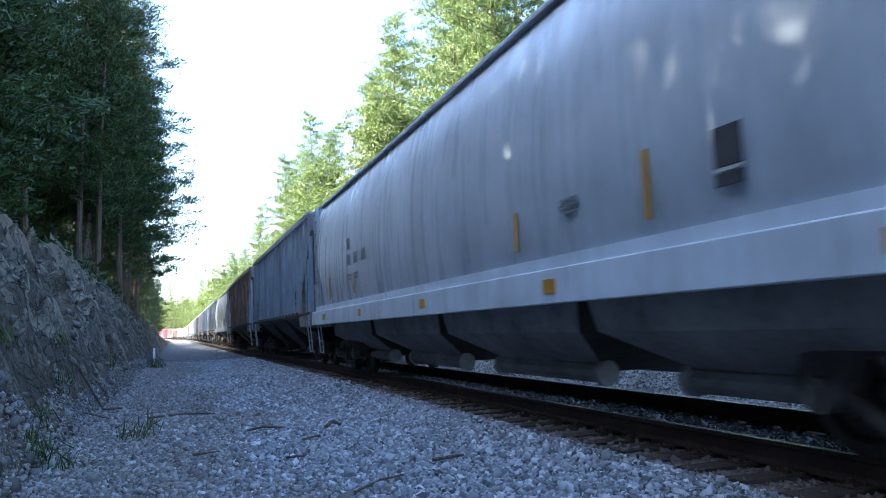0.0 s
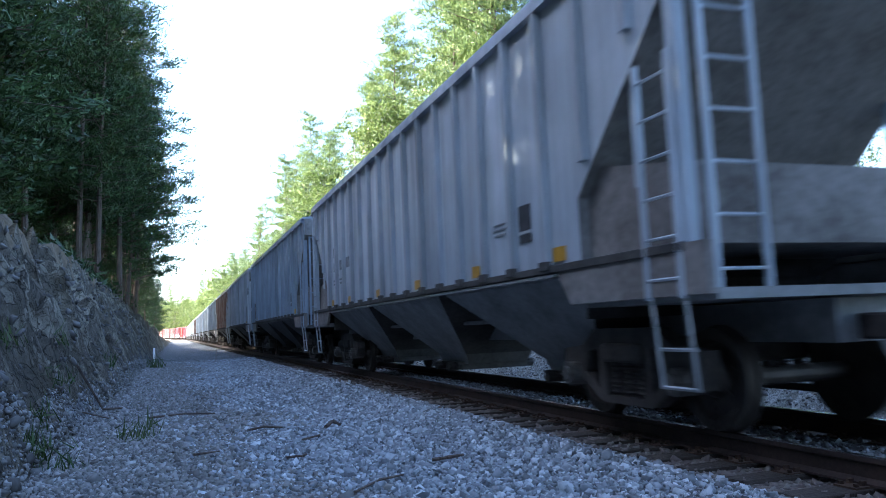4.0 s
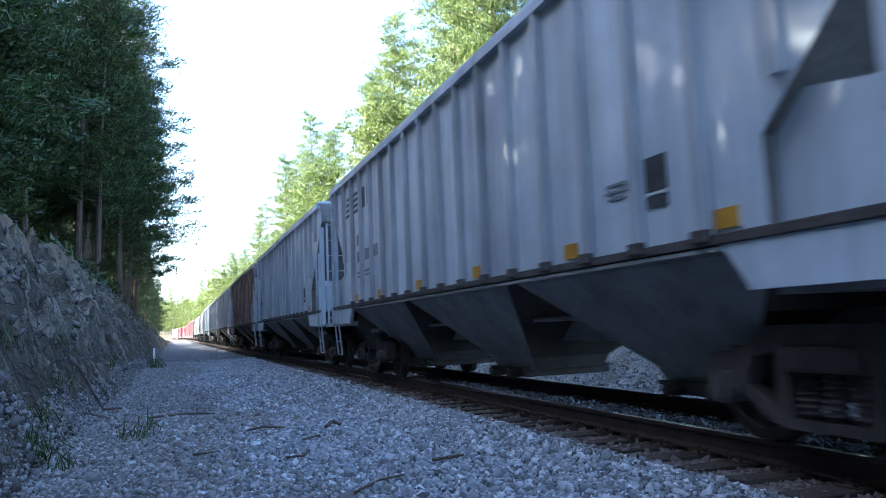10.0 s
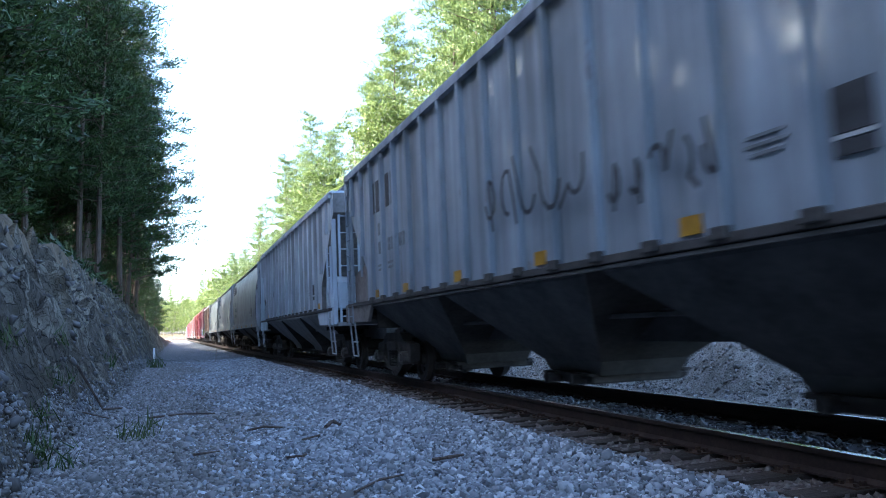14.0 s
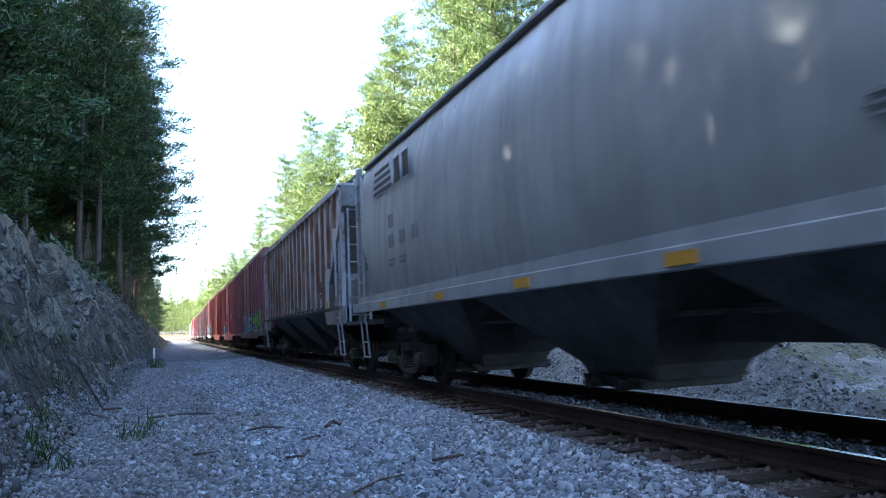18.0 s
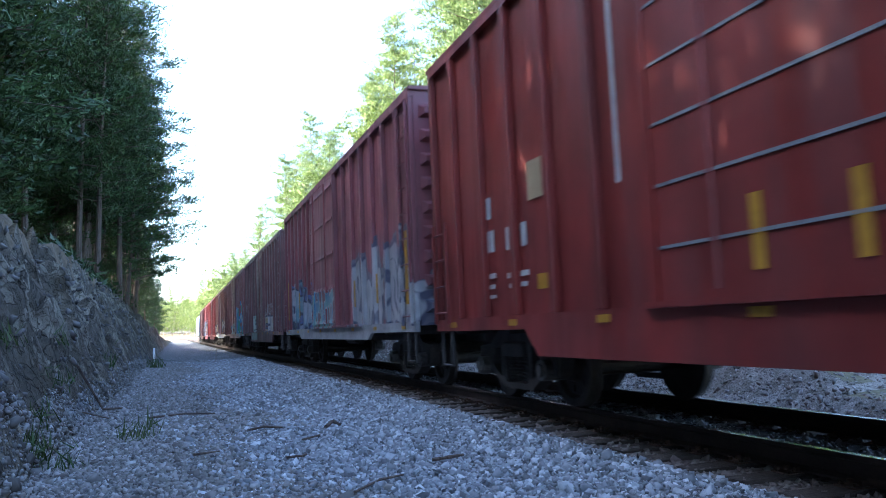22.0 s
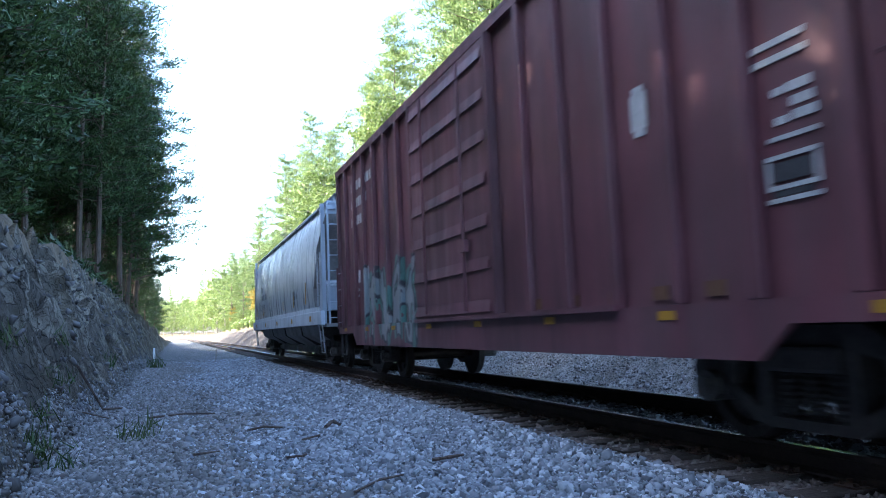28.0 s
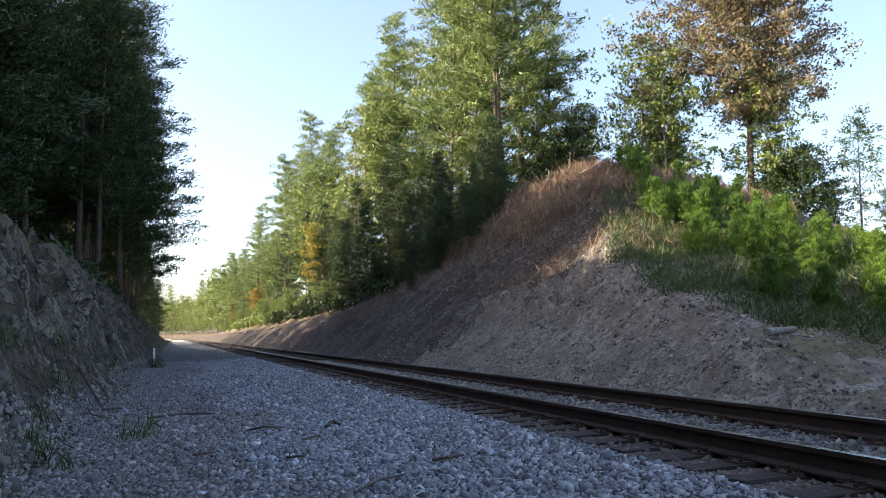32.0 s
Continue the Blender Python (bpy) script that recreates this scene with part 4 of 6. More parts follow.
            for z in (0.43, 0.72):
                rod(bm, (s * 1.5, sy * (e - 0.55) - 0.21, z), (s * 1.5, sy * (e - 0.55) + 0.21, z), 0.016, 5)
            part("stirrup_step", bm, GALV, car)
        c = shared_part("coupler", make_coupler, TRUCK, car)
        c.matrix_basis = pose(0, sy * (e - 0.18), 0, 0, 0, 0 if sy < 0 else 180)
        # end crosswise ladder
        add_ladder(car, 1.16 * sy, sy * (e - 0.18), 1.15, eave, paint, 0.46, 8, False)
    # ribs
    if not round_side:
        for s in (-1, 1):
            for i in range(ribs):
                y = ((i + 0.5) / ribs - 0.5) * (length - 0.9)
                d = abs(y) - (e - slope)
                zb = 1.53 if d < 0 else 2.1 + d * 1.14 + 0.08
                if zb > eave - 0.3:
                    continue
                bm = bmesh.new()
                box(bm, s * 1.565 - 0.04, s * 1.565 + 0.04, y - 0.05, y + 0.05, zb, eave)
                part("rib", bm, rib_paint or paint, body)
                if s < 0 and d < 0:
                    shared_part("rib_foot", lambda fm: box(fm, -0.035, 0.035, -0.085, 0.085, -0.045, 0.045, bevel=0.01), UNDER, body).location = (-1.6, y, 1.515)
        for s in (-1, 1):
            bm = bmesh.new()
            box(bm, s * 1.56 - 0.05, s * 1.56 + 0.05, -e + 0.3, e - 0.3, eave - 0.1, eave - 0.005)
            part("top_chord", bm, paint, body)
    # hopper bays
    span = (length - 2 * slope + 0.2) / bays
    for i in range(bays):
        y = (i - (bays - 1) / 2) * span
        bm = bmesh.new()
        top = [(-1.48, -span / 2 + 0.01), (1.48, -span / 2 + 0.01), (1.48, span / 2 - 0.01), (-1.48, span / 2 - 0.01)]
        rings = []
        shape = ((1.5, 1.0, 0.98), (0.86, 0.92, 0.9), (0.5, 0.62, 0.5), (0.4, 0.56, 0.42)) if tubes else ((1.5, 1.0, 1.0), (1.38, 0.92, 0.98), (0.5, 0.33, 0.4), (0.34, 0.29, 0.36))
        for z, k, wx in shape:
            rings.append([bm.verts.new((px * wx, y + py * k, z)) for px, py in top])
        bm.faces.new(rings[-1])
        for a, b2 in zip(rings, rings[1:]):
            for j in range(4):
                bm.faces.new((a[j], a[(j + 1) % 4], b2[(j + 1) % 4], b2[j]))
        bmesh.ops.recalc_face_normals(bm, faces=bm.faces[:])
        bay = part("hopper_bay", bm, low, car, "grimy sloping discharge hopper, its end slopes painted darker as shaded")
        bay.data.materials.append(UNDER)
        # slopes facing along the train painted darker: their shade is in the colour
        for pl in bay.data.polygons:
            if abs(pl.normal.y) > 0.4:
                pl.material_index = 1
        if tubes:
            for s in (-1, 1):
                bm = bmesh.new()
                rod(bm, (s * 0.72, y - span * 0.31, 0.4), (s * 0.72, y + span * 0.31, 0.4), 0.11, 10)
                part("outlet_tube", bm, LOW_PALE, bay, "pale grey discharge pipe along the hopper")
                for k in (-1, 1):
                    bm = bmesh.new()
                    rod(bm, (s * 0.72, y + k * span * 0.31, 0.4), (s * 0.72, y + k * (span * 0.31 + 0.1), 0.4), 0.14, 12)
                    box(bm, s * 0.72 - 0.02, s * 0.72 + 0.02, y + k * span * 0.31 - 0.05, y + k * span * 0.31 + 0.05, 0.5, 0.62)
                    part("tube_cap", bm, PALE_SILL, bay, "pale cap on the discharge pipe")
            continue
        bm = bmesh.new()
        box(bm, -0.6, 0.6, y - 0.5, y + 0.5, 0.24, 0.36, bevel=0.02)
        for s in (-1, 1):
            rod(bm, (s * 0.78, y - 0.3, 0.3), (s * 0.58, y - 0.3, 0.3), 0.07, 8)
            rod(bm, (s * 0.78, y + 0.3, 0.3), (s * 0.58, y + 0.3, 0.3), 0.07, 8)
            box(bm, s * 0.64 - 0.04, s * 0.64 + 0.04, y - 0.56, y + 0.56, 0.33, 0.37)
        part("outlet_gate", bm, TRUCK, bay)
    bm = bmesh.new()
    box(bm, -0.3, 0.3, -e + 0.2, e - 0.2, 0.72, 1.06)
    for s in (-1, 1):
        rod(bm, (s * 0.85, -e + 2.5, 1.0), (s * 0.85, e - 2.5, 1.0), 0.03, 6)
    part("centre_sill", bm, low, car)
    for sy in (-1, 1):
        add_truck(car, sy * (e - 1.95))
    if rib_paint and "rusted" in rib_paint.name:
        for i in range(6, 16):
            y = (i / ribs - 0.5) * (length - 0.9)
            bars(car, [(y, 2.95, 0.2, 0.3, 1), (y, 2.45, 0.14, 0.2, 1)][:1 + i % 2], -1.534, FAINT)
    xs = -1.655 if round_side else -1.538
    if round_side:
        if sill_z < 1.28:
            add_reflectors(car, [e * k for k in (-0.82, -0.42, 0.0, 0.42, 0.82)], -1.653, (sill_z + 1.48) / 2)
    else:
        add_reflectors(car, [e * k for k in (-0.72, -0.45, -0.15, 0.15, 0.45, 0.68)], -1.538, 1.62)
    if marks:
        bars(car, marks, -1.612 if round_side else -1.536, GREYMARK)
    bm = bmesh.new()
    xp = -1.612 if round_side else -1.538
    for z0, z1 in ((1.95, 2.22), (1.82, 1.905)):
        box(bm, xp - 0.008, xp + 0.008, -e + 2.85 + 2 * shift, -e + 3.11 + 2 * shift, z0, z1)
    part("data_panel", bm, BLACK, car, "black stencilled data panel")
    bm = bmesh.new()
    box(bm, xp - 0.012, xp + 0.002, -e + 2.85 + 2 * shift, -e + 3.11 + 2 * shift, 1.915, 1.94)
    part("data_line", bm, WHITE, car)
    if round_side and sill_z > 1.28:
        for yy in (-e + 2.4, -e + 5.4, 0.0, e - 5.4, e - 2.4):
            add_reflectors(car, (yy,), -1.656, 1.385, 0.1, 0.36)
    elif round_side:
        for yy, h in ((-e + 1.6, 0.9), (-e + 3.9, 0.55), (-e + 6.3, 0.42), (e - 5.0, 0.4), (e - 2.4, 0.5)):
            bm = bmesh.new()
            yy += shift
            box(bm, -1.626, -1.612, yy - 0.035, yy + 0.035, 1.72, 1.72 + h * (1 - 0.35 * shift))
            part("reflector", bm, YELLOW, car, "upright faded yellow stripe")
    if logo:
        bars(car, logo, -1.606 if round_side else -1.536, letters, "emblem")
    tagged(car, label, "hopper car", "train")
    return car


def boxcar(length, paint, label, eave=4.6, ribs=7, door=3.2, door_bars=7, door_paint=None, ladder_mat=None, marks=(), letters=WHITE, door_at=0.0, sill_drop=0.77, stripes=(), logo=None, roof_mat=None, bar_h=0.09, patches=(), sill_paint=None, drop_in=3.2):
    car = new("boxcar")
    e = length / 2
    bm = bmesh.new()
    box(bm, -1.42, 1.42, -e, e, 1.0, eave)
    body = part("body", bm, paint, car)
    bm = bmesh.new()
    prism_pts = [(-1.5, eave), (-1.5, eave + 0.05), (0, eave + 0.14), (1.5, eave + 0.05), (1.5, eave)]
    lo = [bm.verts.new((px, -e - 0.06, pz)) for px, pz in prism_pts]
    hi = [bm.verts.new((px, e + 0.06, pz)) for px, pz in prism_pts]
    bm.faces.new(lo)
    bm.faces.new(hi[::-1])
    for i in range(5):
        bm.faces.new((lo[i], hi[i], hi[(i + 1) % 5], lo[(i + 1) % 5]))
    bmesh.ops.recalc_face_normals(bm, faces=bm.faces[:])
    roof = part("roof", bm, roof_mat or paint, car)
    for i in range(12):
        bm = bmesh.new()
        y = ((i + 0.5) / 12 - 0.5) * length
        for s in (-1, 1):
            rod(bm, (s * 1.48, y, eave + 0.06), (0, y, eave + 0.15), 0.03, 4)
        part("roof_seam", bm, roof_mat or paint, roof)
    for s in (-1, 1):
        for y0, y1 in ((-e, door_at - door / 2), (door_at + door / 2, e)):
            for i in range(ribs + 1):
                y = y0 + (y1 - y0) * i / ribs
                y = min(max(y, -e + 0.07), e - 0.07)
                bm = bmesh.new()
                box(bm, s * 1.46 - 0.042, s * 1.46 + 0.042, y - 0.06, y + 0.06, 1.06, eave - 0.1, bevel=0.012)
                part("rib", bm, paint, body)
        bm = bmesh.new()
        box(bm, s * 1.455 - 0.045, s * 1.455 + 0.045, -e, e, eave - 0.1, eave - 0.004)
        part("top_chord", bm, paint, body)
        bm = bmesh.new()
        prism(bm, [(-e, 1.06), (e, 1.06), (e, 0.9), (e - drop_in + 0.3, 0.9), (e - drop_in, sill_drop), (-e + drop_in, sill_drop), (-e + drop_in - 0.3, 0.9), (-e, 0.9)], s * 1.47 - 0.03, s * 1.47 + 0.03)
        part("side_sill", bm, sill_paint or paint, car)
        bm = bmesh.new()
        box(bm, s * 1.485 - 0.035, s * 1.485 + 0.035, door_at - door / 2 + 0.06, door_at + door / 2 - 0.06, 1.08, eave - 0.14)
        dr = part("sliding_door", bm, door_paint or paint, car)
        for i in range(door_bars):
            z = 1.2 + (eave - 1.5) * i / max(1, door_bars - 1)
            bm = bmesh.new()
            r = bmesh.ops.create_cube(bm, size=1.0)
            for v in r["verts"]:
                up = v.co.z > 0
                v.co = Vector((s * (1.52 + (0.028 if (v.co.x * s > 0 and not up) else 0.0 if v.co.x * s > 0 else -0.02)), door_at + v.co.y * (door - 0.2), z + v.co.z * bar_h))
            bmesh.ops.recalc_face_normals(bm, faces=bm.faces[:])
            part("door_bar", bm, door_paint or paint, dr)
        for k in (-1, 1):
            bm = bmesh.new()
            box(bm, s * 1.5 - 0.03, s * 1.5 + 0.03, door_at + k * door / 2 - 0.055, door_at + k * door / 2 + 0.055, 1.06, eave - 0.1)
            part("door_post", bm, paint, car)
        bm = bmesh.new()
        for y in (door_at - door / 4, door_at + door / 4):
            rod(bm, (s * 1.58, y, 1.15), (s * 1.58, y, eave - 0.2), 0.022, 6)
        box(bm, s * 1.58 - 0.03, s * 1.58 + 0.03, door_at - door / 4 - 0.12, door_at - door / 4 + 0.12, 1.9, 2.05)
        part("lock_rod", bm, door_paint or paint, dr)
        bm = bmesh.new()
        box(bm, s * 1.53 - 0.03, s * 1.53 + 0.03, door_at - door / 2 - (2.6 if door_bars > 3 else 0.2), door_at + door / 2 + 0.1, 1.04, 1.09)
        part("door_track", bm, paint, car)
        for sy in (-1, 1):
            front = sy * s > 0
            top = eave - 0.15 if front else 2.4
            add_ladder(car, s * 1.535, sy * (e - 0.35), 1.0, top, ladder_mat or paint, 0.5, 9 if front else 4)
            bm = bmesh.new()
            for k in (-0.2, 0.2):
                box(bm, s * 1.47 - 0.02, s * 1.47 + 0.02, sy * (e - 0.35) + k - 0.02, sy * (e - 0.35) + k + 0.02, 0.42, 0.95)
            rod(bm, (s * 1.47, sy * (e - 0.35) - 0.2, 0.43), (s * 1.47, sy * (e - 0.35) + 0.2, 0.43), 0.02, 5)
            part("stirrup_step", bm, TRUCK, car)
    for sy in (-1, 1):
        for i in range(9):
            bm = bmesh.new()
            z = 1.3 + (eave - 1.65) * i / 8
            r = bmesh.ops.create_cube(bm, size=1.0)
            for v in r["verts"]:
                far = v.co.y * sy > 0
                v.co = Vector((v.co.x * (2.5 if far else 2.7), sy * (e + (0.09 if far else -0.02)), z + v.co.z * (0.09 if far else 0.24)))
            bmesh.ops.recalc_face_normals(bm, faces=bm.faces[:])
            part("end_corrugation", bm, paint, body)
        add_ladder(car, -1.15 * sy, sy * (e + 0.13), 1.0, eave - 0.15, ladder_mat or paint, 0.42, 8, False)
        c = shared_part("coupler", make_coupler, TRUCK, car)
        c.matrix_basis = pose(0, sy * (e - 0.25), 0, 0, 0, 0 if sy < 0 else 180)
        add_truck(car, sy * (e - 1.75))
    bm = bmesh.new()
    box(bm, -0.35, 0.35, -e, e, 0.7, 1.0)
    frame_part = part("centre_sill", bm, UNDER, car)
    for i in range(9):
        y = (i / 8 - 0.5) * (length - 1)
        bm = bmesh.new()
        box(bm, -1.4, 1.4, y - 0.06, y + 0.06, 0.85, 0.998)
        part("crossbearer", bm, UNDER, frame_part)
    bm = bmesh.new()
    box(bm, 0.36, 0.75, -1.0, -0.5, 0.58, 0.85, bevel=0.03)
    part("brake_valve", bm, UNDER, frame_part)
    bm = bmesh.new()
    rod(bm, (-0.6, 0.4, 0.74), (-0.6, 1.5, 0.74), 0.13, 10)
    part("air_tank", bm, UNDER, frame_part)
    if marks:
        bars(car, marks, -1.426, letters)
    if logo:
        bars(car, logo, -1.427, letters, "emblem")
    for y, z0, z1, w in stripes:
        bm = bmesh.new()
        box(bm, -1.512, -1.503, y - w / 2, y + w / 2, z0, z1)
        part("reflector", bm, YELLOW, car, "yellow reflective stripe")
    for y, z, w, h, mat, name in patches:
        x = -1.515 if z < 1.05 else (-1.523 if abs(y - door_at) < door / 2 else -1.428)
        bm = bmesh.new()
        box(bm, x - 0.008, x + 0.004, y - w / 2, y + w / 2, z - h / 2, z + h / 2)
        part(name, bm, mat, car)
    # small markers low on the side
    for i in range(8):
        y = (i / 7 - 0.5) * (length - 1.4)
        bm = bmesh.new()
        box(bm, -1.51, -1.498, y - 0.1, y + 0.1, 0.945, 1.015)
        part("reflector", bm, YELLOW, car, "small yellow reflective marker")
    tagged(car, label, "boxcar", "train")
    return car


# ---- loose ground cover ----
def stones_mesh(name, rng, pts, size, material, flat=0.7):
    """Broken stones: jittered blocks, turned at random."""
    n = len(pts)
    corner = np.array([(sx, sy, sz) for sz in (-1, 1) for sx, sy in ((-1, -1), (1, -1), (1, 1), (-1, 1))], float)
    v = corner[None] + rng.normal(0, 0.28, (n, 8, 3))
    v *= (size * rng.lognormal(0, 0.35, (n, 1)) * np.array([1, 1, 1]))[:, None, :] * rng.uniform(0.55, 1.25, (n, 1, 3)) * np.array([1, 1, flat])
    q = unit(rng.normal(0, 1, (n, 4)))
    w, x, y, z = q.T
    r = np.stack([1 - 2 * (y * y + z * z), 2 * (x * y - z * w), 2 * (x * z + y * w), 2 * (x * y + z * w), 1 - 2 * (x * x + z * z), 2 * (y * z - x * w), 2 * (x * z - y * w), 2 * (y * z + x * w), 1 - 2 * (x * x + y * y)], 1).reshape(n, 3, 3)
    v = np.einsum("nij,nkj->nki", r, v) + np.asarray(pts)[:, None, :]
    f = np.array([(0, 3, 2, 1), (4, 5, 6, 7), (0, 1, 5, 4), (1, 2, 6, 5), (2, 3, 7, 6), (3, 0, 4, 7)])
    loops = (f[None] + 8 * np.arange(n)[:, None, None]).reshape(-1).astype(np.int32)
    me = bpy.data.meshes.new(name)
    me.vertices.add(n * 8)
    me.vertices.foreach_set("co", v.reshape(-1).astype(np.float32))
    me.loops.add(len(loops))
    me.loops.foreach_set("vertex_index", loops)
    me.polygons.add(n * 6)
    me.polygons.foreach_set("loop_start", np.arange(0, n * 24, 4, dtype=np.int32))
    me.update(calc_edges=True)
    me.materials.append(material)
    return new(name, me)


def scatter(rng, n, x0, x1, y0, y1, lift=0.0):
    xy = np.stack([rng.uniform(x0, x1, n), rng.uniform(y0, y1, n)], 1)
    return np.array([(x, y, ground_z(x, y) + lift) for x, y in xy])


def build_gravel():
    rng = np.random.default_rng(77)
    near = scatter(rng, 42000, -1.5, 3.68, 3.6, 12.5, 0.004)
    mid = scatter(rng, 44000, -1.4, 3.7, 12.5, 40, 0.004)
    every = np.concatenate([near, mid])
    mix = every[:, 0] + np.array([noise.noise((p[0] * 0.8, p[1] * 0.3, 2.2)) for p in every]) * 1.3 + rng.normal(0, 0.35, len(every))
    tagged(stones_mesh("ballast_stones", rng, every[mix > 0.75], 0.0142, STONES), "loose grey crushed stone beside the track", "gravel", kind="stuff")
    tagged(stones_mesh("dirty_stones", rng, every[mix <= 0.75], 0.0138, DIRTYSTONE), "dirty brown-grey stone at the foot of the rock bank", "gravel", kind="stuff")
    inner = np.concatenate([scatter(rng, 9000, 4.42, 5.75, 3.0, 30, 0.004), scatter(rng, 3000, 5.95, 8.4, 3.0, 26, 0.006)])
    tagged(stones_mesh("track_stones", rng, inner, 0.016, DIRTYSTONE), "grey crushed stone between the rails", "gravel", kind="stuff")
    bed = scatter(rng, 4200, 3.6, 4.3, 3.0, 26, -0.005)
    tagged(stones_mesh("fouled_stones", rng, bed, 0.017, BEDSTONE), "brown fouled stone between the tie ends", "gravel", kind="stuff")
    chips = [p for p in scatter(rng, 26000, 8.3, 15.5, 5, 45, 0.0) if p[2] < steps(p[1], RIGHT_TOP) + 0.3]
    tagged(stones_mesh("bank_chips", rng, np.array(chips), 0.022, CHIP, 0.45), "pale broken rock chips on the earth bank", "rock", kind="stuff")
    rubble = [p for p in scatter(rng, 21000, 6.85, 12.5, 3.5, 28, 0.0) if p[2] < steps(p[1], RIGHT_TOP) - 0.15]
    tagged(stones_mesh("bank_rubble", rng, np.array(rubble), 0.015, RUBBLE, 0.4), "pale tan rubble at the low end of the earth bank", "rock", kind="stuff")
    lumps = [p for p in scatter(rng, 3600, -5.6, -1.0, 6, 50, -0.025) if p[2] < steps(p[1], LEFT_TOP) + 0.1]
    tagged(stones_mesh("bank_rocks", rng, np.array(lumps), 0.038, DARKCHIP, 0.5), "jagged grey rock pieces on the cut bank", "rock", kind="stuff")


DIRTYSTONE = island_mat("dirty_stone", [(0.06, 0.055, 0.05), (0.22, 0.21, 0.195), (0.11, 0.1, 0.09), (0.31, 0.3, 0.29), (0.08, 0.067, 0.054), (0.42, 0.42, 0.41), (0.15, 0.135, 0.115)])
DARKCHIP = island_mat("bank_rock", [(0.05, 0.044, 0.038), (0.12, 0.11, 0.096), (0.075, 0.065, 0.055), (0.17, 0.155, 0.14)])
BEDSTONE = island_mat("fouled_stone", [(0.06, 0.045, 0.04), (0.16, 0.12, 0.1), (0.1, 0.08, 0.065), (0.22, 0.19, 0.17)])
CHIP = island_mat("rock_chip", [(0.13, 0.115, 0.1), (0.27, 0.26, 0.24), (0.1, 0.085, 0.07), (0.2, 0.185, 0.165), (0.15, 0.115, 0.09), (0.36, 0.35, 0.33)])
RUBBLE = island_mat("pale_rubble", [(0.19, 0.174, 0.148), (0.32, 0.3, 0.26), (0.24, 0.22, 0.188), (0.46, 0.437, 0.395), (0.14, 0.12, 0.1)])
build_gravel()


def tufts(name, rng, pts, per, length, width, material, label, category, spread=0.45, thick=0.12):
    c = np.repeat(np.asarray(pts), per, 0) + rng.normal(0, thick, (len(pts) * per, 3)) * np.array([1, 1, 0.4])
    ln = length * 0.45
    c[:, 2] += np.abs(rng.normal(ln * 0.8, ln * 0.5, len(c)))
    v = blades(rng, c, np.repeat(np.array([[0, 0, 1.0]]), len(c), 0), length, width, spread)
    return tagged(new(name, quads_mesh(name, v, 3, material)), label, category, kind="stuff")


def build_cover():
    rng = np.random.default_rng(91)
    hill = [p for p in scatter(rng, 2600, 14.5, 27, 27, 46) if p[2] > steps(p[1], RIGHT_TOP) * 0.58]
    tufts("dry_brush", rng, hill, 16, 0.75, 0.05, DRY, "dry brown brush on top of the earth bank", "brush", 0.5, 0.2)
    strip = [p for p in scatter(rng, 1500, 10, 20, 18, 46) if steps(p[1], RIGHT_TOP) * 0.35 < p[2]]
    tufts("dry_grass", rng, strip, 10, 0.45, 0.03, DRY, "thin dry grass on the earth bank", "grass", 0.6, 0.15)
    green = [p for p in scatter(rng, 9000, 8.8, 24, 4.5, 27) if p[2] > steps(p[1], RIGHT_TOP) - 0.1 and (p[0] > 10.4 or p[1] > 14)]
    tufts("green_weeds", rng, green, 13, 0.28, 0.03, GRASS, "green weeds and grass beside the earth bank", "weeds", 0.6, 0.18)
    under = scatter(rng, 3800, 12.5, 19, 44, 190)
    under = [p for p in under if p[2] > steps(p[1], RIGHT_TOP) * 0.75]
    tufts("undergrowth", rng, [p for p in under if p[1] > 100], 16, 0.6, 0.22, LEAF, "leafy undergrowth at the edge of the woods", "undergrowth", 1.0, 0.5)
    # undergrowth up to y = 100 painted darker, as shaded by the trees
    tufts("dark_undergrowth", rng, [p for p in under if p[1] <= 100], 22, 0.4, 0.16, SHADED_LEAF, "leafy undergrowth coloured dark for the shade below the trees", "undergrowth", 1.0, 0.5)
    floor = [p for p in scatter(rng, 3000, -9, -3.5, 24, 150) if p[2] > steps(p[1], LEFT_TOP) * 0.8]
    tufts("forest_floor_plants", rng, floor, 12, 0.4, 0.13, SHADED_LEAF, "undergrowth coloured dark for the shade below the pines", "undergrowth", 1.0, 0.35)
    spots = [(-0.45, 9.9, 40), (-0.35, 10.3, 30), (-1.25, 8.2, 60), (-1.0, 8.0, 40), (-1.45, 9.3, 50), (-0.75, 34, 60), (-0.7, 33, 40), (-1.5, 11.5, 40), (-1.7, 13, 40), (-1.5, 20, 30), (-1.9, 9.9, 60), (-0.3, 11.2, 20)]
    for x, y, n in spots:
        z = ground_z(x, y)
        c = np.array([[x, y, z]])
        ob = tufts("weed_tuft", rng, c, n, 0.17 + 0.008 * y, 0.014 + 0.0006 * y, GRASS, "green weed tuft growing in the gravel", "weed", 0.45, 0.09 + 0.002 * y)
        ob["kind"] = "thing"
        ob["group"] = "weeds in the gravel"


build_cover()


# ---- ties, plates and spikes ----
PLATE = plain("tie_plate_rust", (0.03, 0.018, 0.013), (0.1, 0.06, 0.04), 8.0, 0.8, 0.3, 0.5, 0.004)


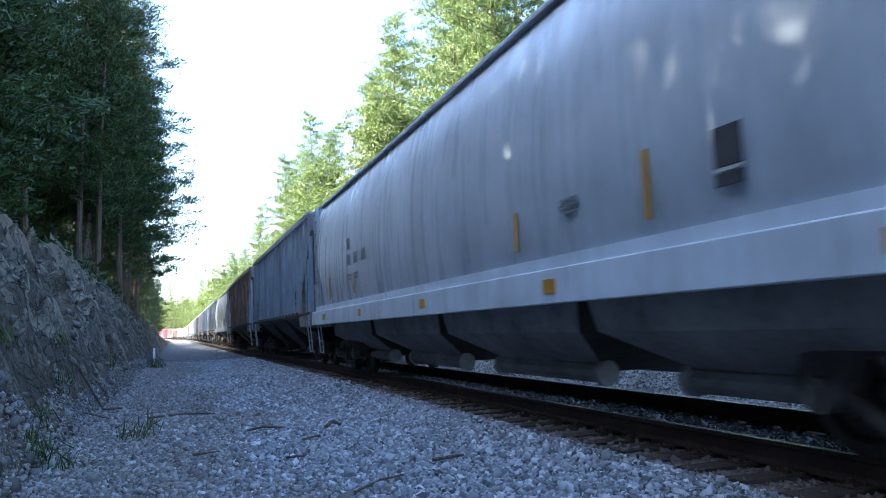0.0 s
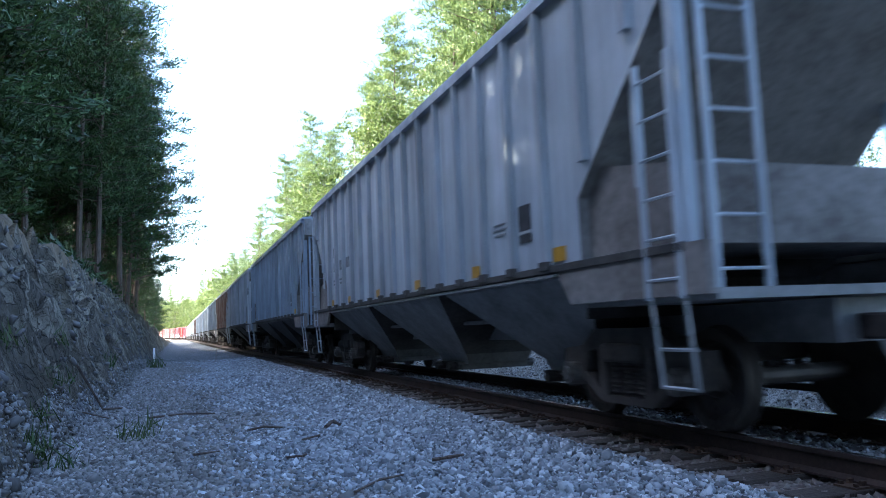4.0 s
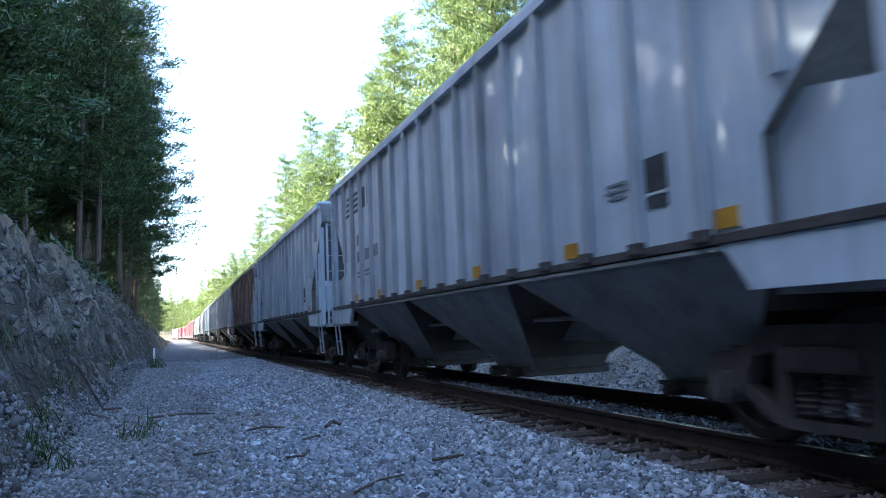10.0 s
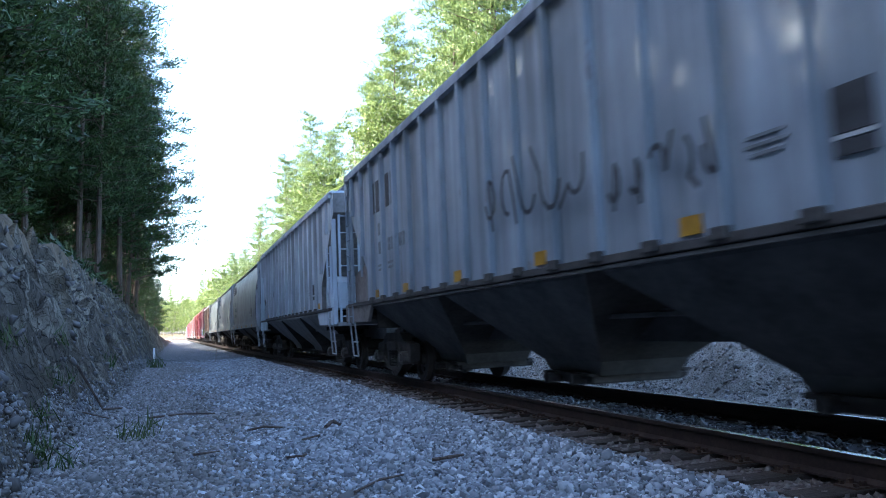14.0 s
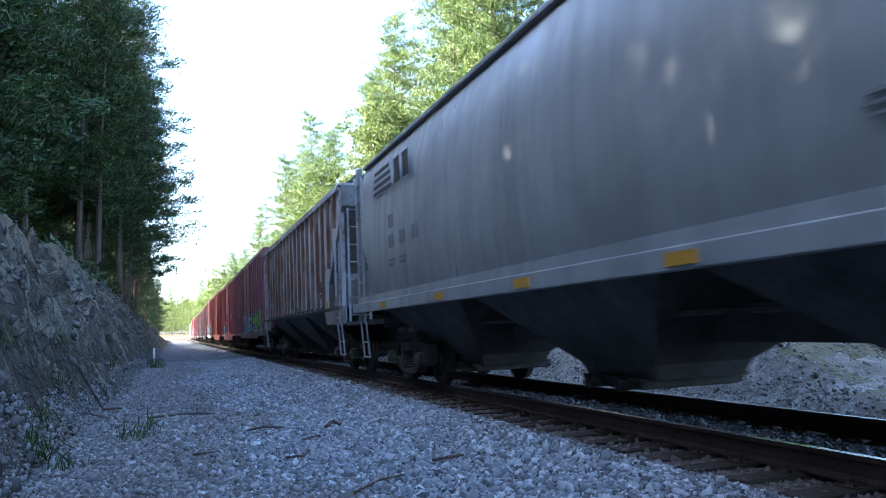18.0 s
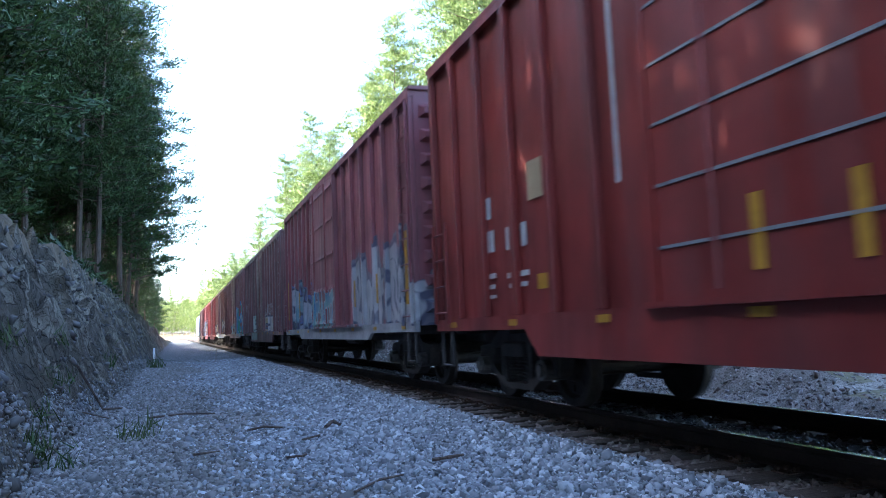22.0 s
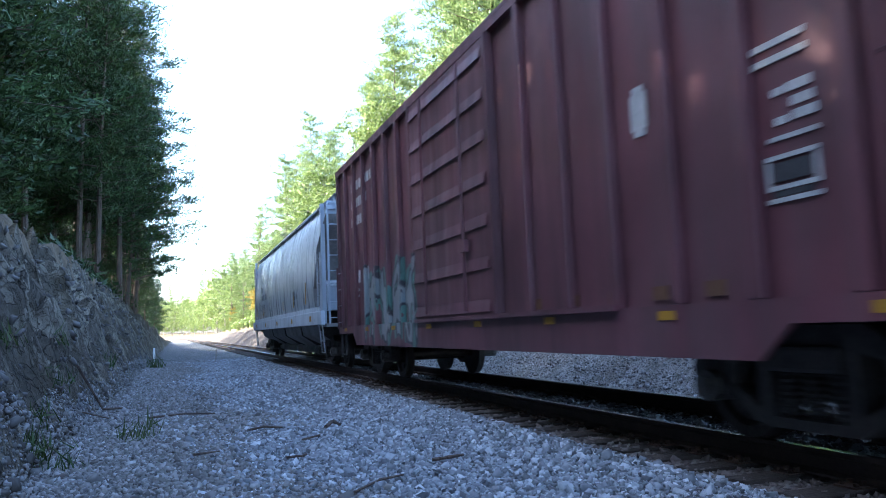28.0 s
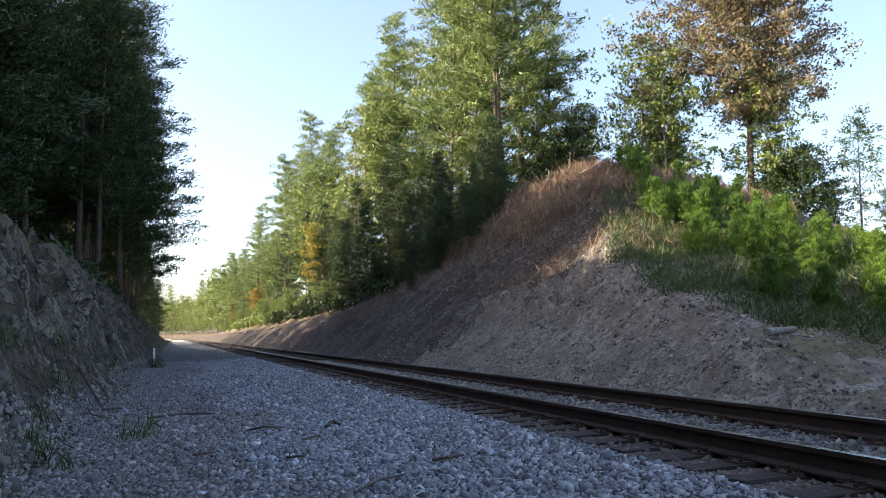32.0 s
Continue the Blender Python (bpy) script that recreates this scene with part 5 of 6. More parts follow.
def tie_mesh(seed):
    rng = random.Random(seed)
    bm = bmesh.new()
    box(bm, -1.4, 1.4, -0.115, 0.115, -0.19, 0.0, bevel=0.012)
    for v in bm.verts:
        v.co.x += rng.uniform(-0.02, 0.02)
        v.co.z += rng.uniform(-0.006, 0.006)
        v.co.y += rng.uniform(-0.008, 0.008)
    me = bpy.data.meshes.new("tie")
    bm.to_mesh(me)
    bm.free()
    me.materials.append(TIE)
    return me


def plate_mesh():
    bm = bmesh.new()
    box(bm, -0.19, 0.19, -0.09, 0.09, 0.0, 0.014)
    for sx in (-1, 1):
        for sy in (-1, 1):
            box(bm, sx * 0.085 - 0.02, sx * 0.085 + 0.02, sy * 0.05 - 0.012, sy * 0.05 + 0.012, 0.014, 0.045)
            box(bm, sx * 0.155 - 0.012, sx * 0.155 + 0.012, sy * 0.06 - 0.012, sy * 0.06 + 0.012, 0.014, 0.035)
    me = bpy.data.meshes.new("tie_plate")
    bm.to_mesh(me)
    bm.free()
    me.materials.append(PLATE)
    return me


def build_ties():
    rng = random.Random(4)
    meshes = [tie_mesh(k) for k in range(6)]
    plate = plate_mesh()
    rest = []
    s = 0.4
    k = 0
    while s < 330:
        x, y, a = line(s)
        m = pose(x + rng.uniform(-0.06, 0.06), y, CANT / 2 - 0.188, 0, -TILT, math.degrees(a) + rng.uniform(-1.2, 1.2))
        if s < 75:
            ob = new("tie", meshes[k % 6])
            ob.parent = TRACK
            ob.matrix_basis = m
            if s < 32:
                for side in (-1, 1):
                    pl = new("tie_plate", plate)
                    pl.parent = ob
                    pl.location = (side * GAUGE / 2 + CENTRE - m.translation.x, 0, -0.002)
        else:
            rest.append(m)
        k += 1
        s += 0.51 + rng.uniform(-0.04, 0.04)
    verts, faces = [], []
    for m in rest:
        b = len(verts)
        for z in (-0.19, 0.0):
            for px, py in ((-1.4, -0.115), (1.4, -0.115), (1.4, 0.115), (-1.4, 0.115)):
                verts.append(m @ Vector((px, py, z)))
        faces += [(b + 4, b + 5, b + 6, b + 7), (b, b + 1, b + 5, b + 4), (b + 1, b + 2, b + 6, b + 5), (b + 2, b + 3, b + 7, b + 6), (b + 3, b, b + 4, b + 7)]
    ob = tagged(new("far_ties", mesh_of("far_ties", verts, faces, TIE)), kind="stuff")
    ob.parent = TRACK


build_ties()


# ---- small things beside the track ----
def stick(points, r, label="dead dark stick lying on the gravel"):
    bm = bmesh.new()
    pts = [Vector((x, y, ground_z(x, y) + 0.035 + h)) for x, y, h in points]
    for a, b in zip(pts, pts[1:]):
        rod(bm, a, b, r, 5, r * 0.7)
    me = bpy.data.meshes.new("stick")
    bm.to_mesh(me)
    bm.free()
    me.materials.append(BARK)
    return tagged(new("stick", me), label, "stick", "sticks on the gravel")


POST_PAINT = plain("marker_post_white", (0.6, 0.6, 0.58), (0.8, 0.8, 0.78), 6.0, 0.6, 0, 0.0)


def build_small():
    for pts, r in ((((2.18, 6.55, 0), (2.3, 6.5, 0.02), (2.5, 6.62, 0)), 0.014), (((1.25, 5.55, 0), (1.5, 5.8, 0.02), (1.75, 6.0, 0)), 0.009), (((1.0, 7.4, 0), (1.15, 7.3, 0.02), (1.22, 7.5, 0)), 0.012),
                   (((-0.35, 12.2, 0), (0.15, 12.3, 0.02), (0.6, 12.2, 0)), 0.014), (((-1.5, 13.6, 0), (-1.1, 13.9, 0.03), (-0.8, 14.2, 0)), 0.018), (((1.35, 8.6, 0), (1.6, 8.9, 0)), 0.011), (((0.9, 9.9, 0), (1.05, 9.7, 0.05), (1.3, 9.9, 0)), 0.014),
                   (((1.8, 9.6, 0), (1.95, 9.9, 0.03), (2.0, 9.7, 0)), 0.02), (((-1.3, 12.4, 0), (-0.9, 12.5, 0)), 0.01), (((0.2, 8.1, 0), (0.45, 8.2, 0)), 0.01)):
        stick(pts, r * 1.3)
    bm = bmesh.new()
    box(bm, -0.04, 0.04, -0.04, 0.04, -0.3, 0.78, bevel=0.008)
    post = part("post", bm, POST_PAINT, None)
    post.name = "marker_post"
    post.matrix_basis = pose(-0.82, 35.2, ground_z(-0.82, 35.2), 0, -2, 0)
    tagged(post, "thin white marker post at the edge of the gravel", "post")
    bm = bmesh.new()
    box(bm, -0.02, 0.02, -0.02, 0.02, -0.2, 0.6)
    st = part("stake", bm, GREYBARK, None)
    st.matrix_basis = pose(1.75, 36.0, ground_z(1.75, 36.0), 2, 1, 0)
    tagged(st, "thin weathered wooden stake in the gravel", "stake")
    bm = bmesh.new()
    rod(bm, (0, -0.5, 0), (0, 0.5, 0.05), 0.07, 9, 0.05)
    log = part("log", bm, GREYBARK, None)
    log.matrix_basis = pose(9.8, 10.4, ground_z(9.8, 10.4) + 0.06, 0, 0, -70)
    tagged(log, "short weathered log lying on the bank", "log")


build_small()


# paint and cars, in the order of the train: distance of the rear end at the start, pitch, maker
def train_cars():
    P = car_paint
    light = P("paint_light_grey", (0.36, 0.41, 0.46), 0.15, 0.0, 0.24, bands=0.08, dents=0.06)
    blue = P("paint_blue_grey", (0.225, 0.265, 0.315), 0.4, 0.1, 0.55)
    rusty = P("paint_rusted_white", (0.37, 0.39, 0.41), 0.5, 0.75, 0.6)
    grey2 = P("paint_streaked_grey", (0.3, 0.318, 0.335), 0.5, 0.0, 0.42, bands=0.55)
    pale = P("paint_pale_grey", (0.36, 0.395, 0.435), 0.3, 0.12, 0.5)
    palest = P("paint_clean_pale", (0.40, 0.45, 0.50), 0.2, 0.05, 0.5)
    worn = P("paint_worn_white", (0.38, 0.4, 0.415), 0.45, 0.4, 0.6)
    redrust = P("paint_reddish_rust", (0.34, 0.355, 0.375), 0.5, 0.6, 0.6)
    dark = P("paint_dark_grey", (0.26, 0.295, 0.335), 0.5, 0.3, 0.6)
    tan = P("paint_tan_grey", (0.225, 0.238, 0.245), 0.2, 0.0, 0.34, bands=0.12, dents=0.06)
    ink, white, sky_blue, deep = (0.03, 0.03, 0.04), (0.42, 0.42, 0.42), (0.09, 0.23, 0.36), (0.04, 0.08, 0.2)
    G1 = ((0.17, 0.28, 0.06), (0.1, 0.17, 0.035), ink, (0.2, 0.1, 0.3))
    G2 = ((0.3, 0.3, 0.31), white, (0.07, 0.08, 0.12), (0.13, 0.13, 0.16))
    G3 = (sky_blue, (0.2, 0.36, 0.33), white, None)
    G4 = (white, (0.35, 0.28, 0.16), (0.05, 0.06, 0.1), (0.12, 0.12, 0.16))
    G5 = ((0.33, 0.23, 0.24), (0.07, 0.16, 0.25), ink, (0.26, 0.27, 0.36))
    G6 = ((0.26, 0.27, 0.27), (0.2, 0.24, 0.25), ink, (0.09, 0.19, 0.16))
    G8 = ((0.35, 0.35, 0.39), (0.13, 0.24, 0.28), (0.05, 0.06, 0.09), (0.1, 0.13, 0.26))
    G9 = ((0.42, 0.5, 0.44), (0.3, 0.45, 0.36), (0.05, 0.1, 0.07), (0.33, 0.4, 0.38))
    G7 = ((0.07, 0.25, 0.17), sky_blue, (0.33, 0.38, 0.42), (0.07, 0.2, 0.36))
    # sills of the glossy cars made paler: the sky's reflection is in the paint
    sill_sheen = P("paint_sill_sky_sheen", (0.47, 0.53, 0.59), 0.15, 0.0, 0.3, bands=0.05)
    # ribs of the pale cars: darker grey, grime and soft shadow painted in together
    soft = P("paint_grimy_shaded_rib", (0.31, 0.33, 0.355), 0.5, 0.08, 0.6)
    H = HOPPER_LOW
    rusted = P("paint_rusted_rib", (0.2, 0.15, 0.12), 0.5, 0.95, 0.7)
    mk_h = [(5.1, 2.78, 0.34, 0.22, 2), (5.1, 2.44, 0.36, 0.22, 2), (4.45, 2.44, 0.36, 0.22, 2), (3.75, 2.44, 0.36, 0.22, 2), (5.1, 2.12, 0.4, 0.04, 1), (5.1, 2.04, 0.34, 0.04, 1), (4.45, 2.12, 0.36, 0.04, 1), (4.45, 2.04, 0.3, 0.04, 1), (-4.4, 2.1, 0.3, 0.022, 9), (-4.4, 2.04, 0.36, 0.022, 11), (-4.4, 1.98, 0.25, 0.022, 7)]
    big = [(4.9, 3.4, 1.7, 0.58, 5)]
    ns = [(5.6, 3.4 + 0.12 * k, 1.2 - 0.08 * k, 0.06, 1) for k in range(4)] + [(4.4, 3.58, 1.0, 0.4, 2)]
    specs = []

    def add(pitch, make):
        specs.append((pitch, make))
    hp = lambda rnd, paint, low, label, **k: (lambda L: hopper(L, rnd, paint, low, label, **k))
    bx = lambda paint, label, **k: (lambda L: boxcar(L, paint, label, **k))
    add(20.2, hp(True, light, LOW_PALE, "glossy light grey covered hopper car with rounded sides", marks=mk_h, bays=4, tubes=True, sill=sill_sheen))
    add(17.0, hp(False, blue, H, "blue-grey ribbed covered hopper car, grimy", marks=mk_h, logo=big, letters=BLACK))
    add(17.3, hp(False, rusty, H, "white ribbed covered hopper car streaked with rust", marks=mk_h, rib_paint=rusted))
    add(18.4, hp(True, grey2, H, "streaked grey covered hopper car with rounded sides", marks=mk_h, sill_z=1.27, sill=pale))
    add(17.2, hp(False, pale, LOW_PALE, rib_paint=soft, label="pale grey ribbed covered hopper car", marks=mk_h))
    add(17.2, hp(False, blue, H, "blue-grey ribbed covered hopper car with a dark diamond", marks=mk_h, logo=big))
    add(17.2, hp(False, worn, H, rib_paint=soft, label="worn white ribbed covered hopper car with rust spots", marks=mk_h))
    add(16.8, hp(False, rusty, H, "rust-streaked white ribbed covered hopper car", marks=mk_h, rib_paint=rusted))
    add(17.2, hp(False, blue, H, "blue-grey ribbed covered hopper car with a large dark emblem", marks=mk_h, logo=big))
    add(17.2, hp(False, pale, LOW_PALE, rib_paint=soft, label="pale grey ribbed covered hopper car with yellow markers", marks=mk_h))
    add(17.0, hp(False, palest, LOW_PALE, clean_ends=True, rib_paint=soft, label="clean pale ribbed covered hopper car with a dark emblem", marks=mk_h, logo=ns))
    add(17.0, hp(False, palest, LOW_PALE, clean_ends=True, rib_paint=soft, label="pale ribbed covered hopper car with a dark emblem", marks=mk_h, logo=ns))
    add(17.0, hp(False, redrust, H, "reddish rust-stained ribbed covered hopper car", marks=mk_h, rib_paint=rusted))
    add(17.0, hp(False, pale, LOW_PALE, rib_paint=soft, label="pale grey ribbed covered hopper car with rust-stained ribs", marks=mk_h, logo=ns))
    add(17.2, hp(False, dark, H, "dark grey ribbed covered hopper car with sprayed scrawls", marks=mk_h, logo=big, letters=BLACK))
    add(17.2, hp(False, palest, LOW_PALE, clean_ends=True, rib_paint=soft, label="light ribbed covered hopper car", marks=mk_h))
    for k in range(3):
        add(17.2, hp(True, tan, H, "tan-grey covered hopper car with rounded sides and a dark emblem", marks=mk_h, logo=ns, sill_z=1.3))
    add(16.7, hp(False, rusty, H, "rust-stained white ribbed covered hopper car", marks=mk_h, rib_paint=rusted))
    red = lambda n, c, tags=(), d=0.35: P(n, tuple(v * 1.3 for v in c), d, 0.05, 0.4, tags, 0.24)
    signal = plain("signal_red", (0.25, 0.02, 0.02), (0.4, 0.04, 0.03), 5.0, 0.6)
    tan_mark = plain("tan_plate", (0.3, 0.22, 0.12), (0.42, 0.32, 0.19), 5.0, 0.6)
    mint = plain("mint_paint", (0.2, 0.29, 0.25), (0.4, 0.48, 0.43), 3.0, 0.6)
    grimy_door = red("paint_purple_door", (0.1, 0.03, 0.05))
    small = [(-4.9, 1.9 - 0.1 * k, 0.5 + 0.12 * (k % 2), 0.04, 1) for k in range(4)] + [(-6.4, 1.5, 0.45, 0.035, 1), (-6.4, 1.4, 0.35, 0.035, 1)]
    pair = [(5.6, 2.38, 0.38, 0.26, 2), (5.6, 1.97, 0.5, 0.26, 3), (4.75, 1.95, 0.6, 0.26, 3), (5.6, 1.55, 0.45, 0.06, 1), (5.6, 1.42, 0.38, 0.05, 1), (4.75, 1.52, 0.55, 0.06, 1), (4.75, 1.4, 0.45, 0.05, 1), (5.6, 1.3, 0.4, 0.04, 1)]
    triple = [(5.0, 2.39, 0.42, 0.28, 2), (5.0, 1.91, 0.48, 0.27, 3), (4.27, 1.91, 0.66, 0.29, 4), (4.96, 1.5, 0.5, 0.09, 1), (4.98, 1.34, 0.4, 0.08, 1), (4.28, 1.49, 0.58, 0.1, 1), (4.25, 1.34, 0.5, 0.09, 1), (4.95, 1.09, 0.5, 0.04, 1), (4.25, 1.09, 0.6, 0.04, 1)]
    lines3 = [(4.65, 4.02, 1.35, 0.18, 8), (4.8, 3.67, 1.0, 0.18, 6), (4.75, 3.3, 1.15, 0.18, 7), (5.87, 2.66, 0.38, 0.26, 2), (5.7, 2.2, 0.5, 0.25, 3), (4.98, 2.21, 0.5, 0.25, 3), (5.7, 1.85, 0.4, 0.05, 1), (5.7, 1.72, 0.3, 0.05, 1)]
    wide3 = [(5.3, 4.02, 1.9, 0.19, 8), (5.55, 3.65, 1.4, 0.19, 7), (5.6, 3.27, 1.35, 0.19, 7), (5.95, 2.49, 0.36, 0.26, 2), (5.8, 2.08, 0.52, 0.26, 3), (5.04, 2.1, 0.46, 0.26, 3), (5.85, 1.8, 0.36, 0.05, 1), (5.85, 1.68, 0.28, 0.05, 1)]
    emblem = [(5.89, 3.78, 0.4, 0.4, 1), (5.89, 3.78, 0.24, 0.5, 1), (5.89, 3.78, 0.5, 0.24, 1)]
    data = [(-5.7, 1.78, 0.42, 0.3, BLACK, "data_panel"), (-5.7, 1.945, 0.46, 0.03, WHITE, "data_line"), (-5.7, 1.615, 0.46, 0.03, WHITE, "data_line"), (-5.7, 1.5, 0.42, 0.16, BLACK, "data_panel"), (-5.7, 1.405, 0.46, 0.03, WHITE, "data_line")]
    seals = [(y + dy, 1.21, 0.17, 0.15, m, "placard") for y in (5.0, 4.25) for dy, m in ((-0.19, YELLOW), (0.0, signal), (0.19, YELLOW))]
    box_lines = [(-6.24, 1.9, 0.6, 0.06, 1), (-6.24, 1.76, 0.5, 0.06, 1), (-6.4, 1.6, 0.14, 0.1, 1), (-6.05, 1.6, 0.14, 0.1, 1), (-6.4, 1.42, 0.14, 0.1, 1), (-6.05, 1.42, 0.14, 0.1, 1), (-5.48, 1.62, 0.4, 0.07, 1), (-5.48, 1.5, 0.45, 0.07, 1), (-5.48, 1.38, 0.35, 0.07, 1), (-3.7, 1.55, 0.34, 0.07, 1), (-3.7, 1.43, 0.34, 0.07, 1)]
    door_lines = lambda n, top, line_mat=BLACK: [(0.45, 1.5 + k * (top - 1.7) / n, 3.0, 0.025, line_mat, "panel_seam") for k in range(n)]
    yellow = lambda *ys: [(y, 1.22, 0.26, 0.2, YELLOW, "reflector") for y in ys]
    add(16.4, bx(red("paint_maroon", (0.14, 0.04, 0.05), ((-7.0, -1.7, 0.95, 2.1, G1), (-1.45, 1.9, 1.0, 2.0, G8))), "maroon boxcar with green and purple spray paint", marks=triple + small + [(2.6, 2.6 - 0.13 * k, 0.4, 0.07, 1) for k in range(5)], door_bars=0, door_at=0.45, patches=door_lines(4, 4.5) + data + seals))
    add(15.7, bx(red("paint_crimson", (0.2, 0.031, 0.044), ((2.0, 5.1, 0.75, 1.85, G3),)), "crimson ribbed boxcar with white lettering and a round emblem", sill_drop=0.62, marks=lines3 + small, logo=emblem, door_bars=6, door=2.9, patches=data + yellow(-6, 6.6) + [(3.07, 0.8, 0.3, 0.14, YELLOW, "reflector"), (1.6, 0.8, 0.32, 0.14, YELLOW, "reflector"), (-0.25, 1.14, 0.5, 0.16, YELLOW, "reflector"), (-0.4, 2.66, 0.16, 0.24, WHITE, "placard")]))
    # pale lines on the red door: light catching the seam edges, painted on
    add(15.8, bx(red("paint_bright_red", (0.14, 0.019, 0.015), (), 0.15), "bright red boxcar with smooth sides", sill_drop=0.62, marks=pair + box_lines, eave=4.72, ribs=6, door_bars=0, door_at=0.45, patches=door_lines(6, 4.6, FAINT) + [(4.2, 2.5, 0.34, 0.42, tan_mark, "placard"), (4.1, 1.4, 0.3, 0.16, YELLOW, "reflector"), (0.9, 1.5, 0.1, 0.5, YELLOW, "reflector"), (0.1, 1.5, 0.1, 0.5, YELLOW, "reflector"), (-6.9, 1.2, 0.42, 0.24, YELLOW, "reflector"), (2.6, 3.1, 0.05, 1.9, WHITE, "paint_streak"), (-2.8, 2.6, 0.04, 1.2, WHITE, "paint_streak")] + data))
    add(15.8, bx(red("paint_brown_red", (0.15, 0.045, 0.052), ((-7.3, -2.6, 0.95, 2.5, G2), (2.0, 6.0, 0.9, 2.35, G8), (-1.0, 1.9, 1.0, 2.0, G3))), "brown-red boxcar covered in large grey and blue spray paint", eave=4.8, marks=pair, door_bars=5, sill_paint=PALE_SILL, door_at=0.45, stripes=((-7.0, 1.35, 2.55, 0.14), (-5.06, 1.45, 2.0, 0.1), (-3.18, 1.45, 2.0, 0.1), (4.3, 1.4, 2.15, 0.12), (6.6, 1.35, 2.6, 0.1))))
    add(15.8, bx(red("paint_dark_brown", (0.12, 0.06, 0.06), ((1.2, 3.7, 0.8, 1.8, G9), (-4.2, -1.6, 1.0, 1.7, G4)), 0.4), "dark brown boxcar with a louvred door", sill_drop=0.62, marks=pair + small, door_bars=16, door=2.6, bar_h=0.12, patches=data + [(2.45, 0.86, 2.4, 0.3, mint, "paint_patch"), (2.44, 1.95, 0.8, 0.66, BLACK, "repainted_patch")] + yellow(-6, -3.5, 3.5, 6)))
    add(15.6, bx(red("paint_brown", (0.16, 0.07, 0.07), ((-6.9, -1.6, 0.95, 2.7, G7), (-1.0, 1.9, 1.0, 1.7, G3))), "brown boxcar with blue and green spray paint", marks=[(y + 0.75, *r) for y, *r in triple], door_bars=0, door_at=0.45, patches=door_lines(4, 4.5) + yellow(3.5, 6)))
    add(15.8, bx(red("paint_brown_second", (0.135, 0.06, 0.052), ((-6.6, -1.7, 0.95, 2.4, G4), (1.7, 7.2, 0.95, 1.9, G4))), "brown boxcar with white and purple spray paint along its side", marks=pair + [(2.6, 2.7 - 0.13 * k, 0.42, 0.07, 1) for k in range(6)], door_paint=grimy_door, door_bars=0, door_at=0.45, stripes=((-6.7, 1.2, 2.4, 0.13),), sill_paint=PALE_SILL, patches=door_lines(5, 4.5) + yellow(-5, -2, 2, 5)))
    add(15.7, bx(red("paint_fresh_red", (0.16, 0.027, 0.03), ()), "red ribbed boxcar with white lettering", sill_drop=0.62, marks=lines3 + small, logo=emblem, patches=data + yellow(-6, -3, 3, 6)))
    add(15.8, bx(red("paint_red_blue", (0.15, 0.028, 0.036), ((-6.7, -1.6, 1.0, 3.0, G5), (-1.4, 7.3, 0.95, 2.7, G5))), "red boxcar covered in blue and pink spray paint", sill_drop=0.62, marks=lines3[:3], logo=emblem, door_bars=6, stripes=((1.75, 1.4, 2.3, 0.12), (-1.75, 1.4, 2.3, 0.12))))
    stencils = [(-6.05, 2.695, 0.54, 0.045, 1), (-6.05, 2.59, 0.55, 0.045, 1), (-6.25, 2.375, 0.19, 0.06, 1), (-6.27, 2.28, 0.17, 0.06, 1), (-6.28, 2.19, 0.18, 0.06, 1), (-6.08, 2.37, 0.1, 0.05, 1), (-6.09, 2.18, 0.1, 0.05, 1), (-6.17, 2.07, 0.4, 0.03, 1)]
    framed = [(-6.145, z, 0.43, 0.03, WHITE, "data_line") for z in (1.95, 1.755, 1.675)] + [(y, 1.85, 0.03, 0.16, WHITE, "data_line") for y in (-5.945, -6.345)] + [(-6.145, 1.853, 0.32, 0.12, BLACK, "data_panel"), (-6.145, 1.715, 0.32, 0.035, BLACK, "data_panel")]
    dull = plain("faded_reflector", (0.1, 0.05, 0.03), (0.19, 0.1, 0.05), 5.0, 0.7)
    faded = [(y, 1.16, 0.2, 0.11, dull, "reflector") for y in (-5.35, -4.7, -4.05, -3.3, -2.5)]
    add(16.0, bx(red("paint_old_brown", (0.095, 0.036, 0.043), ((1.5, 5.2, 0.75, 2.1, G6),)), "brown ribbed boxcar with white lettering and spray paint", sill_drop=0.66, drop_in=1.7, marks=wide3 + stencils, door_bars=7, bar_h=0.15, patches=framed + faded + [(-4.57, 2.67, 0.22, 0.3, WHITE, "oval_mark"), (-4.57, 2.67, 0.15, 0.42, WHITE, "oval_mark")] + yellow(-6.95)))
    add(18.4, hp(True, light, LOW_PALE, "light grey covered hopper car with rounded sides, last of the train", marks=mk_h, bays=4, tubes=True, sill=sill_sheen, shift=0.9))
    return specs


REAR = [17.8, 34.2, 51.9, 70.7, 88.6, 105.9, 123.2, 139.8, 156.9, 174.2, 191.4, 208.4, 225.4, 242.4, 259.7, 277.0, 294.2, 311.4, 328.4, 345.2, 361.8, 377.5, 393.3, 409.1, 424.9, 440.5, 456.5, 472.2, 487.9, 503.9, 522.4]
GAP = 1.45


